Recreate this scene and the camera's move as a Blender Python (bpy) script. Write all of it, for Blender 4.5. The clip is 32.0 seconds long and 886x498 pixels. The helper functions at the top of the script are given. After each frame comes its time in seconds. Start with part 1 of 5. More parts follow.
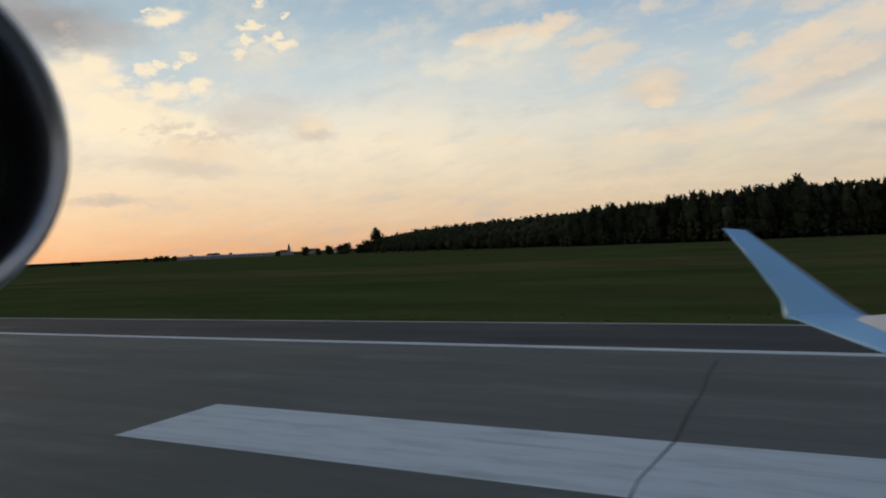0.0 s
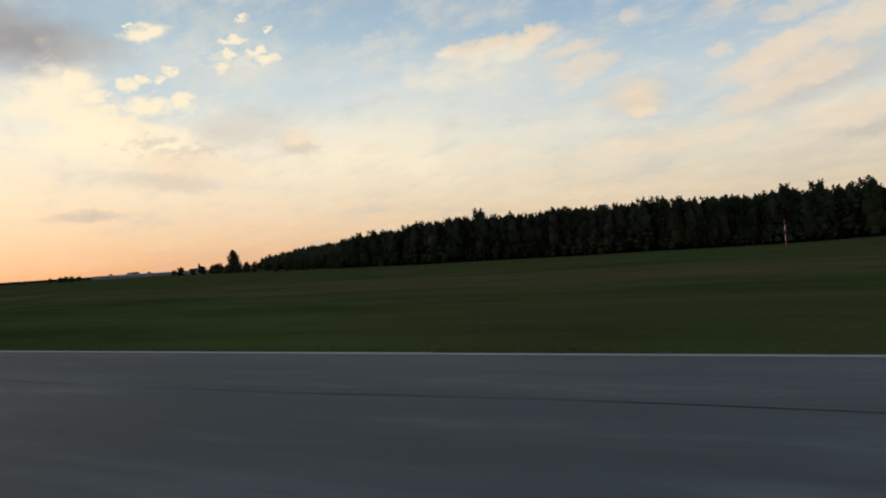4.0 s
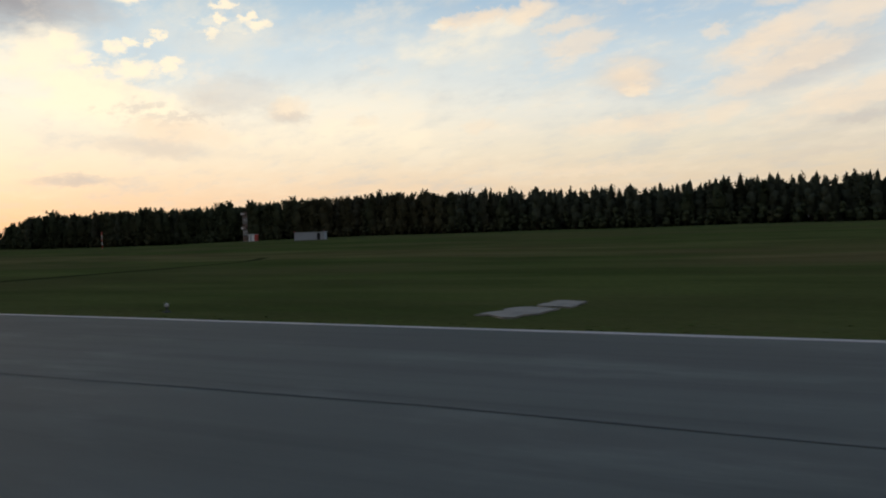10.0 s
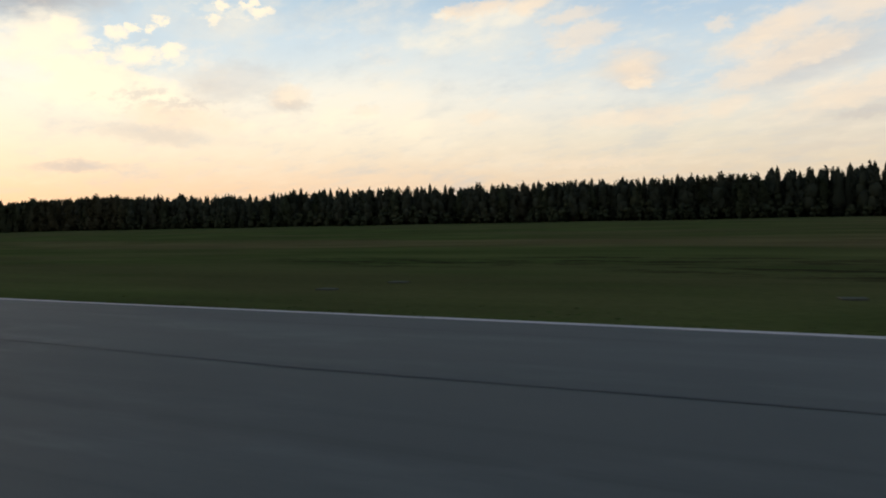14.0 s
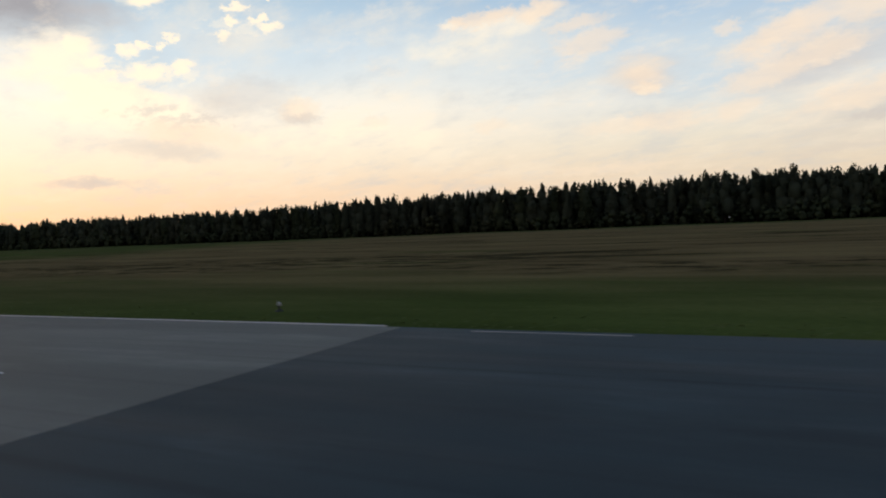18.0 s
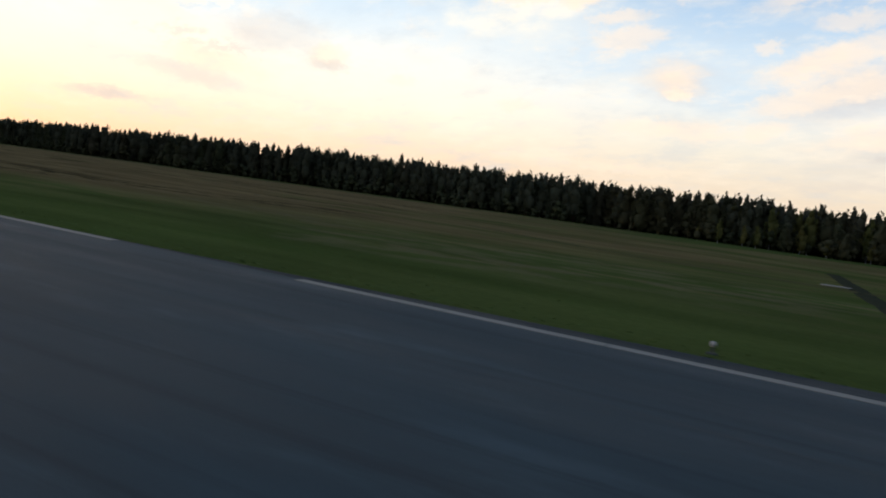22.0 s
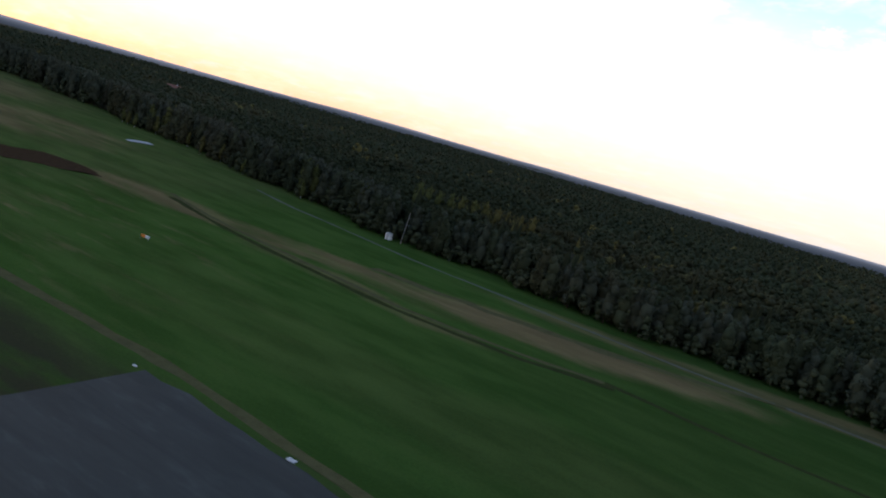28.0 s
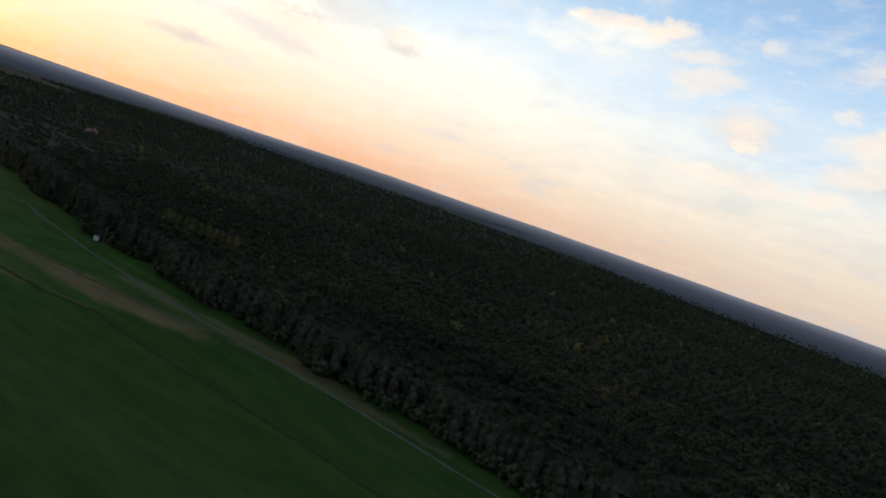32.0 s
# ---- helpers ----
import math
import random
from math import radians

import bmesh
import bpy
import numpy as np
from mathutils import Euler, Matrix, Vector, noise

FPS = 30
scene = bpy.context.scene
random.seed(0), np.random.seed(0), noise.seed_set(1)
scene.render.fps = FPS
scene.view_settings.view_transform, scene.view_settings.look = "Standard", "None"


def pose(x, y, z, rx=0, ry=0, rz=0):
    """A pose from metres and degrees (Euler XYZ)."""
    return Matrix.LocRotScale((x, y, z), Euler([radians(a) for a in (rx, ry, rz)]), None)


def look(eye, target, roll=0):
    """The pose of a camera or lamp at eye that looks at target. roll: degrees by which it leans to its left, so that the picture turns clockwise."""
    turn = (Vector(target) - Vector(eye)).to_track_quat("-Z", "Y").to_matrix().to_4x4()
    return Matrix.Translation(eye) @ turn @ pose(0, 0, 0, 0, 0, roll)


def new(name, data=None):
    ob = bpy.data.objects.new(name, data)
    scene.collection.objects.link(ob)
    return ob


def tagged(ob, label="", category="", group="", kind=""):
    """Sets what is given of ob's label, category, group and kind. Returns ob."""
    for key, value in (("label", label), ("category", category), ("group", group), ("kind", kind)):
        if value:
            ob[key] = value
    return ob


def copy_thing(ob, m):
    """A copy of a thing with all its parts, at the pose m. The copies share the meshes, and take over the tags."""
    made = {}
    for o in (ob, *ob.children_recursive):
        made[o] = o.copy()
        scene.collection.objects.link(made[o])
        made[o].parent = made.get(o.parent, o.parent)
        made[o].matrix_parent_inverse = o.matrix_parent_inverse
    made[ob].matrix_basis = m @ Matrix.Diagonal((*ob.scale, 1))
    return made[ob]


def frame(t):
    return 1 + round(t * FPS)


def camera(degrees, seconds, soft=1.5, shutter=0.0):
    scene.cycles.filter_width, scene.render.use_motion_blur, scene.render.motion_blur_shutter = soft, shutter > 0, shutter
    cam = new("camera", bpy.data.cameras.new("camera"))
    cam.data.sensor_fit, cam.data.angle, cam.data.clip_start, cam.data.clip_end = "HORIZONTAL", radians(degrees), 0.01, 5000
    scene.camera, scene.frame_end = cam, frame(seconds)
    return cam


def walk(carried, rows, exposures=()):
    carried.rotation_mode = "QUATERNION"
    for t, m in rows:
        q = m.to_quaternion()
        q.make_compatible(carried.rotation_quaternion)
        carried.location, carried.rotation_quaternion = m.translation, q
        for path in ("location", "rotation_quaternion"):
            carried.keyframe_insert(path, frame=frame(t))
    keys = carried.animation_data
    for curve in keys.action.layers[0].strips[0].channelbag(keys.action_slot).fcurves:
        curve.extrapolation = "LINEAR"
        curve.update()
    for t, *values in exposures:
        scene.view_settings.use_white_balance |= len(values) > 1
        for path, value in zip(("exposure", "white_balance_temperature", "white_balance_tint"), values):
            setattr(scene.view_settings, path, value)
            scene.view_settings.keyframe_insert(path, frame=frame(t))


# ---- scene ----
cam = camera(65.37, 32.0, soft=2.0, shutter=0.1)
PATH = [
    (0.0, -0.00, 0.00, 2.80, 26.89, -0.37, 2.76),
    (0.5, 8.75, 0.00, 2.80, 26.15, -0.13, 3.14),
    (1.0, 18.05, 0.00, 2.80, 26.95, 1.09, 3.68),
    (1.5, 27.91, 0.00, 2.80, 25.99, -1.69, 3.64),
    (2.0, 38.39, 0.00, 2.80, 26.27, -0.47, 2.73),
    (2.5, 49.68, 0.00, 2.80, 26.44, 2.28, 1.29),
    (3.0, 61.89, 0.00, 2.80, 25.27, 0.60, 4.37),
    (3.5, 74.90, 0.00, 2.80, 25.37, 0.54, 3.81),
    (5.5, 135.64, 0.00, 2.80, 26.40, -0.19, 4.00),
    (6.0, 151.86, 0.00, 2.80, 25.71, -1.11, 3.39),
    (6.5, 168.56, 0.00, 2.80, 26.13, -0.61, 3.74),
    (7.0, 185.55, 0.00, 2.80, 25.79, -0.42, 3.02),
    (7.5, 202.78, 0.00, 2.80, 25.31, 0.72, 2.60),
    (8.0, 220.23, 0.00, 2.80, 25.17, -0.19, 2.63),
    (8.5, 238.01, 0.00, 2.80, 25.37, -0.60, 2.59),
    (9.0, 256.03, 0.00, 2.80, 24.59, -2.27, 3.01),
    (9.5, 274.83, 0.00, 2.80, 24.83, -1.78, 2.62),
    (10.0, 293.87, 0.00, 2.80, 24.75, -1.67, 2.00),
    (10.5, 313.02, 0.00, 2.80, 24.73, -2.24, 1.60),
    (11.0, 332.17, 0.00, 2.80, 24.84, -3.09, 1.66),
    (11.5, 351.32, 0.00, 2.80, 24.48, -3.03, 1.90),
    (12.0, 370.47, -0.00, 2.80, 23.77, -1.56, 1.66),
    (12.5, 389.97, -0.00, 2.77, 24.09, -1.73, 1.32),
    (13.0, 409.47, -0.00, 2.78, 24.97, -1.12, 0.85),
    (13.5, 428.97, -0.00, 2.80, 24.56, -1.71, 0.92),
    (14.0, 448.47, -0.00, 2.80, 24.79, -2.46, 1.26),
    (14.5, 467.97, -0.00, 2.80, 25.18, -2.93, 1.85),
    (16.5, 545.97, -0.01, 2.79, 25.49, -2.26, 3.18),
    (17.0, 565.47, -0.00, 2.79, 26.06, -0.48, 1.82),
    (17.5, 584.97, -0.01, 2.72, 25.45, -1.55, 1.99),
    (18.0, 604.47, 0.00, 2.79, 25.69, -1.64, 2.37),
    (18.5, 623.97, -0.00, 2.79, 24.64, -3.34, 2.59),
    (19.0, 643.47, -0.02, 2.66, 25.68, -3.58, 1.67),
    (19.5, 662.97, -0.01, 2.76, 25.16, -4.12, 0.89),
    (20.0, 682.47, -0.02, 2.67, 24.77, -3.47, -0.55),
    (20.5, 701.97, -0.01, 2.75, 24.46, -4.21, -1.99),
    (21.0, 721.47, -0.01, 2.67, 24.61, -3.89, -3.80),
    (21.5, 740.97, -0.00, 2.75, 25.50, -4.69, -5.41),
    (22.0, 760.47, -0.00, 3.07, 26.29, -4.16, -7.62),
    (22.5, 779.97, -0.01, 3.73, 26.70, -4.79, -8.60),
    (23.0, 799.47, -0.00, 5.12, 26.60, -4.28, -10.24),
    (23.5, 818.97, 0.11, 6.63, 27.33, -2.93, -9.30),
    (24.0, 838.47, 0.70, 8.55, 26.89, -5.46, -11.19),
    (24.5, 857.97, 1.45, 10.45, 26.68, -6.06, -14.24),
    (25.0, 877.47, 2.19, 12.56, 25.53, -5.20, -15.94),
    (25.5, 896.97, 2.76, 14.84, 25.01, -4.25, -17.87),
    (26.0, 916.47, 3.05, 17.23, 24.44, -3.70, -17.11),
    (26.5, 935.77, 3.16, 20.01, 26.60, -7.46, -16.18),
    (28.5, 1012.97, 0.18, 34.98, 29.27, -9.49, -16.23),
    (29.0, 1031.92, -1.59, 38.84, 29.91, -8.11, -17.92),
    (29.5, 1050.87, -3.46, 42.94, 30.68, -7.60, -17.81),
    (30.0, 1069.82, -5.40, 47.25, 30.13, -7.68, -18.42),
    (30.5, 1088.77, -7.42, 51.72, 30.49, -6.02, -19.26),
    (31.0, 1107.72, -9.48, 56.31, 30.84, -5.26, -19.52),
    (31.5, 1126.67, -11.57, 60.96, 31.10, -3.90, -19.88),
    (32.0, 1145.62, -13.68, 65.65, 30.20, -5.10, -19.02),
]
walk(cam, [(t, pose(x, y, z, 90 + p, r, w)) for t, x, y, z, w, p, r in PATH],
     exposures=[(0.0, -0.12, 6950, 7), (2.0, -0.1, 6900, 6), (6.0, 0.0, 6850, 7), (9.0, 0.05, 6800, 7), (13.0, 0.12, 6700, 7), (19.0, 0.14, 6650, 9), (23.0, 0.38, 6400, 9), (24.0, 0.3, 6400, 9),
                (25.0, 0.45, 6350, 9), (26.0, 0.4, 6250, 8), (28.5, 0.95, 5850, 9), (29.5, 0.85, 5850, 9), (30.5, 0.55, 5900, 8), (32.0, 0.3, 6100, 8)])

# ---- sky: low evening sun behind broken cloud, warm towards the west ----
SUN_AZ, SUN_EL = 74.0, 3.0
world = bpy.data.worlds.new("evening_sky")
scene.world = world
world.use_nodes = True
WT = world.node_tree
WT.nodes.clear()


class Graph:
    """Short hand for building shader nodes."""

    def __init__(self, tree):
        self.tree = tree

    def node(self, kind, **inputs):
        n = self.tree.nodes.new(kind)
        for k, v in inputs.items():
            self.put(n.inputs[k.replace("_", " ")], v)
        return n

    def put(self, socket, v):
        if isinstance(v, bpy.types.NodeSocket):
            self.tree.links.new(v, socket)
        else:
            socket.default_value = v

    def math(self, op, a, b=0.0, c=0.0, clamp=False):
        n = self.tree.nodes.new("ShaderNodeMath")
        n.operation, n.use_clamp = op, clamp
        for i, v in enumerate((a, b, c)):
            self.put(n.inputs[i], v)
        return n.outputs[0]

    def step(self, v, a, b, lo=0.0, hi=1.0):
        n = self.tree.nodes.new("ShaderNodeMapRange")
        n.interpolation_type = "SMOOTHSTEP"
        for i, q in enumerate((v, a, b, lo, hi)):
            self.put(n.inputs[i], q)
        return n.outputs[0]

    def ramp(self, fac, stops, mode="LINEAR"):
        n = self.tree.nodes.new("ShaderNodeValToRGB")
        n.color_ramp.interpolation = mode
        e = n.color_ramp.elements
        while len(e) < len(stops):
            e.new(0.5)
        for el, (p, c) in zip(e, stops):
            el.position, el.color = p, (*c, 1)
        self.put(n.inputs[0], fac)
        return n.outputs[0]

    def mix(self, fac, a, b, mode="MIX"):
        n = self.tree.nodes.new("ShaderNodeMix")
        n.data_type, n.blend_type = "RGBA", mode
        self.put(n.inputs[0], fac)
        self.put(n.inputs[6], a if isinstance(a, bpy.types.NodeSocket) else (*a, 1))
        self.put(n.inputs[7], b if isinstance(b, bpy.types.NodeSocket) else (*b, 1))
        return n.outputs[2]

    def noise(self, vec, scale, detail=3.0, rough=0.55, colour=False):
        n = self.node("ShaderNodeTexNoise")
        if vec is not None:
            self.put(n.inputs["Vector"], vec)
        n.inputs["Scale"].default_value, n.inputs["Detail"].default_value, n.inputs["Roughness"].default_value = scale, detail, rough
        return n.outputs[1 if colour else 0]

    def scaled(self, vec, s):
        n = self.node("ShaderNodeVectorMath")
        n.operation = "MULTIPLY"
        self.put(n.inputs[0], vec)
        n.inputs[1].default_value = s
        return n.outputs[0]

    def xyz(self, vec):
        n = self.node("ShaderNodeSeparateXYZ")
        self.put(n.inputs[0], vec)
        return n.outputs


G = Graph(WT)
way = G.node("ShaderNodeTexCoord").outputs["Generated"]
wx, wy, wz = G.xyz(way)
rough_edge = G.xyz(G.noise(G.scaled(way, (1, 1, 2.2)), 26.0, 5.0, 0.6, colour=True))
el0 = G.math("MULTIPLY", G.math("ARCSINE", wz), 57.2958)
az0 = G.math("MULTIPLY", G.math("ARCTAN2", G.math("MULTIPLY", wx, -1.0), wy), 57.2958)
az = G.math("ADD", az0, G.math("MULTIPLY_ADD", rough_edge[0], 3.2, -1.6))
el = G.math("ADD", el0, G.math("MULTIPLY_ADD", rough_edge[1], 2.0, -1.0))
high = G.math("DIVIDE", G.math("MAXIMUM", el0, 0.0), 90.0)


def at(deg):
    return deg / 90.0


WARM = G.ramp(high, [(0, (.84, .46, .27)), (at(2.5), (.91, .64, .45)), (at(6), (.97, .81, .64)), (at(10), (.98, .91, .80)), (at(14), (.74, .81, .86)),
                     (at(18), (.46, .61, .75)), (at(30), (.14, .26, .48)), (1, (.045, .12, .30))])
COOL = G.ramp(high, [(0, (.68, .52, .40)), (at(3), (.77, .63, .49)), (at(6.5), (.80, .73, .62)), (at(10), (.74, .77, .78)), (at(14), (.54, .66, .78)),
                     (at(18), (.34, .50, .71)), (at(30), (.12, .24, .47)), (1, (.045, .12, .30))])
EAST = G.ramp(high, [(0, (.12, .125, .16)), (at(8), (.145, .145, .19)), (at(20), (.12, .15, .24)), (at(45), (.07, .13, .27)), (1, (.045, .12, .30))])
veil = G.mix(G.step(az0, -4.0, 50.0), COOL, WARM)
facing = G.math("ADD", G.math("MULTIPLY", wy, 0.77), G.math("MULTIPLY", wx, -0.64))
veil = G.mix(G.step(facing, -0.45, 0.35), EAST, veil)

# thin streaked cloud over everything, seen in perspective
flat = G.node("ShaderNodeCombineXYZ")
low = G.math("ADD", G.math("MAXIMUM", wz, 0.0), 0.20)
G.put(flat.inputs[0], G.math("DIVIDE", G.math("ADD", G.math("MULTIPLY", wx, 0.9), G.math("MULTIPLY", wy, 0.35)), low))
G.put(flat.inputs[1], G.math("DIVIDE", wy, low))
streak = G.noise(flat.outputs[0], 2.3, 6.0, 0.6)
fine = G.noise(flat.outputs[0], 8.0, 5.0, 0.62)
aloft = G.step(el0, 1.5, 9.0, 0.25, 1.0)
veil = G.mix(G.math("MULTIPLY", G.math("MULTIPLY", G.step(streak, 0.48, 0.68), 0.50), aloft), veil, (.98, .86, .71))
veil = G.mix(G.math("MULTIPLY", G.step(streak, 0.47, 0.30), 0.26), veil, (.44, .52, .62))
veil = G.mix(G.math("MULTIPLY", G.math("MULTIPLY", G.step(fine, 0.50, 0.75), 0.22), aloft), veil, (1.0, .86, .68))


tatter = G.xyz(G.noise(G.scaled(way, (1, 1, 1.6)), 62.0, 4.0, 0.62, colour=True))
az1 = G.math("ADD", az0, G.math("MULTIPLY_ADD", tatter[0], 2.4, -1.2))
el1 = G.math("ADD", el0, G.math("MULTIPLY_ADD", tatter[1], 1.5, -0.75))


def puff(base, a, e, ra, re, lean, amount, colour):
    """A small torn cloud at azimuth a and height e, in degrees."""
    da = G.math("DIVIDE", G.math("SUBTRACT", az1, a), ra)
    de = G.math("DIVIDE", G.math("SUBTRACT", G.math("SUBTRACT", el1, e), G.math("MULTIPLY", G.math("SUBTRACT", az1, a), lean)), re)
    d = G.math("ADD", G.math("MULTIPLY", da, da), G.math("MULTIPLY", de, de))
    return G.mix(G.step(d, 3.0, 0.0, 0.0, amount), base, colour)


def cloud(base, a, e, ra, re, lean, amount, colour, soft=1.0):
    """One cloud at azimuth a and height e, in degrees; ra, re its half sizes, lean its slope."""
    da = G.math("DIVIDE", G.math("SUBTRACT", az, a), ra)
    de = G.math("DIVIDE", G.math("SUBTRACT", G.math("SUBTRACT", el, e), G.math("MULTIPLY", G.math("SUBTRACT", az, a), lean)), re)
    d = G.math("SQRT", G.math("ADD", G.math("MULTIPLY", da, da), G.math("MULTIPLY", de, de)))
    return G.mix(G.math("MULTIPLY", G.step(d, 1.35, 1.15 - soft), amount), base, colour)


grain = G.node("ShaderNodeCombineXYZ")
G.put(grain.inputs[0], G.math("MULTIPLY", az0, 0.42))
G.put(grain.inputs[1], G.math("MULTIPLY_ADD", az0, 0.10, G.math("MULTIPLY", el0, 0.80)))
puffs = G.noise(grain.outputs[0], 2.3, 5.0, 0.60)
billow = G.noise(grain.outputs[0], 0.42, 5.0, 0.60)


def field(base, a, e, ra, re, lean, amount, colour, pattern, lo, hi):
    """A broken field of cloud: the pattern shows inside a soft oval."""
    da = G.math("DIVIDE", G.math("SUBTRACT", az, a), ra)
    de = G.math("DIVIDE", G.math("SUBTRACT", G.math("SUBTRACT", el, e), G.math("MULTIPLY", G.math("SUBTRACT", az, a), lean)), re)
    d = G.math("SQRT", G.math("ADD", G.math("MULTIPLY", da, da), G.math("MULTIPLY", de, de)))
    inside = G.step(d, 1.3, 0.3)
    level = G.math("ADD", pattern, G.math("MULTIPLY_ADD", inside, 0.22, -0.16))
    return G.mix(G.math("MULTIPLY", G.math("MULTIPLY", G.step(level, lo, hi), inside), amount), base, colour)


GREY, CREAM, PEACH, DULL, WHITEN, GAP = (.30, .28, .31), (1.12, .96, .74), (.97, .78, .61), (.58, .52, .51), (.86, .83, .76), (.52, .66, .79)
# broad soft banks first, then the broken fields, then single bright puffs
for a, e, ra, re, lean, amount, colour, soft in (
        (57.0, 16.8, 7.5, 2.8, 0.05, 0.85, GREY, 1.1), (52.0, 16.6, 3.0, 1.0, 0.1, 0.40, DULL, 1.1), (48.0, 13.6, 7.5, 2.6, 0.0, 0.60, GAP, 1.1),
        (38.0, 13.5, 6.0, 2.2, 0.0, 0.35, GAP, 1.1), (4.5, 10.6, 4.5, 1.8, 0.0, 0.45, GAP, 1.1), (14.5, 11.6, 3.5, 1.6, 0.0, 0.35, GAP, 1.1),
        (49.0, 9.6, 8.0, 2.0, 0.10, 0.45, CREAM, 1.15), (54.2, 12.4, 2.6, 1.7, 0.0, 0.60, CREAM, 1.1), (45.0, 8.3, 6.0, 1.6, 0.10, 0.40, PEACH, 1.1)):
    veil = cloud(veil, a, e, ra, re, lean, amount, colour, soft)
for a, e, ra, re, lean, amount, colour, soft in (
        (21.0, 14.6, 9.5, 2.4, -0.10, 0.50, WHITEN, 1.15), (30.0, 9.0, 10.0, 3.0, 0.0, 0.30, CREAM, 1.15), (-3.5, 11.0, 6.5, 2.2, -0.2, 0.58, DULL, 1.15),
        (9.2, 11.4, 3.2, 1.8, 0.0, 0.45, DULL, 1.15), (-6.5, 7.0, 8.0, 2.0, -0.15, 0.35, DULL, 1.1), (43.6, 10.4, 3.0, 1.3, 0.06, 0.25, DULL, 1.1),
        (37.4, 9.4, 1.8, 0.8, 0.1, 0.35, DULL, 1.1), (46.5, 6.9, 5.5, 0.8, 0.10, 0.25, DULL, 1.1), (53.4, 4.3, 2.8, 0.40, 0.02, 0.60, DULL, 0.9),
        (-5.0, 4.8, 6.0, 0.5, -0.1, 0.25, DULL, 1.0)):
    veil = cloud(veil, a, e, ra, re, lean, amount, colour, soft)
for a, e, ra, re, lean, amount, colour, pattern, lo, hi in (
        (53.5, 12.6, 6.0, 3.0, 0.05, 0.75, CREAM, billow, 0.38, 0.60), (50.0, 10.4, 7.0, 2.2, 0.10, 0.90, CREAM, billow, 0.40, 0.56), (46.5, 9.4, 6.0, 1.2, 0.10, 0.45, DULL, puffs, 0.44, 0.62),
        (48.0, 12.6, 5.0, 1.4, -0.06, 0.55, CREAM, puffs, 0.42, 0.62), (41.5, 16.2, 4.0, 1.1, 0.0, 0.30, CREAM, puffs, 0.46, 0.62), (46.0, 8.0, 6.0, 1.1, 0.08, 0.70, PEACH, billow, 0.42, 0.58)):
    veil = field(veil, a, e, ra, re, lean, amount, colour, pattern, lo, hi)
for a, e, ra, re, lean, amount, colour, pattern, lo, hi in (
        (22.0, 15.6, 8.5, 1.9, -0.14, 0.55, CREAM, billow, 0.38, 0.68), (14.5, 14.2, 6.0, 1.8, -0.10, 0.60, PEACH, billow, 0.44, 0.62), (-1.5, 13.0, 6.5, 1.9, -0.30, 0.55, PEACH, billow, 0.36, 0.64),
        (-6.0, 8.3, 8.0, 1.4, -0.22, 0.65, PEACH, billow, 0.36, 0.64), (5.0, 7.8, 7.0, 1.3, -0.10, 0.55, PEACH, billow, 0.42, 0.60), (33.0, 7.5, 12.0, 2.0, 0.0, 0.45, CREAM, billow, 0.42, 0.62),
        (-1.0, 17.6, 6.0, 1.5, -0.10, 0.65, PEACH, billow, 0.42, 0.60)):
    veil = field(veil, a, e, ra, re, lean, amount, colour, pattern, lo, hi)
for a, e, ra, re, lean, amount, colour, soft in (
        (48.0, 17.8, 1.7, 0.6, -0.25, 0.95, CREAM, 0.8), (36.9, 10.3, 1.1, 0.8, 0.0, 0.55, CREAM, 0.9), (16.8, 16.9, 1.5, 0.5, -0.35, 0.50, CREAM, 0.9), (22.0, 16.2, 2.6, 0.6, -0.12, 0.30, CREAM, 0.9),
        (9.2, 11.5, 2.1, 1.4, 0.05, 0.75, PEACH, 1.0), (8.8, 10.3, 0.9, 0.4, 0.0, 0.80, CREAM, 0.9), (24.2, 16.2, 0.7, 0.4, 0.0, 0.60, CREAM, 0.9)):
    veil = cloud(veil, a, e, ra, re, lean, amount, colour, soft)
# torn puffs catching the low sun in the west, then the longer peach streaks to the north
for a, e, ra, re in ((41.6, 17.6, .9, .22), (42.0, 16.6, .4, .25), (42.7, 15.6, .6, .32), (39.9, 16.8, .5, .3), (39.0, 16.3, .8, .3), (49.3, 18.4, .3, .2), (40.8, 19.2, .4, .2),
                     (39.0, 18.4, .3, .2), (46.4, 15.1, .45, .3), (47.3, 14.6, .4, .25), (49.6, 14.1, .7, .4), (48.5, 14.5, .4, .25), (50.8, 12.5, .5, .25),
                     (48.1, 12.7, 1.1, .45), (45.8, 13.1, .7, .4), (53.0, 14.2, 1.0, .6), (51.8, 13.2, .9, .3), (50.5, 10.9, 1.3, .7), (52.2, 11.7, 1.6, .6)):
    veil = puff(veil, a, e, ra * 0.85, re * 0.95, -0.10, 0.9, CREAM)
for a, e, ra, re, lean, amount in ((24.0, 16.5, .5, .35, 0, .6), (21.8, 16.6, 2.3, .4, -.12, .65), (20.3, 17.0, 1.0, .35, -.1, .6), (17.1, 17.0, 1.4, .6, -.2, .75), (14.1, 15.7, 1.8, .4, -.15, .55),
                                   (9.5, 17.6, .6, .4, 0, .4), (-2.2, 16.0, 1.8, .5, -.1, .5), (-1.8, 13.7, 2.8, .8, -.28, .6), (0.8, 12.6, 2.2, .6, -.28, .45)):
    veil = puff(veil, a, e, ra, re, lean, amount, PEACH)
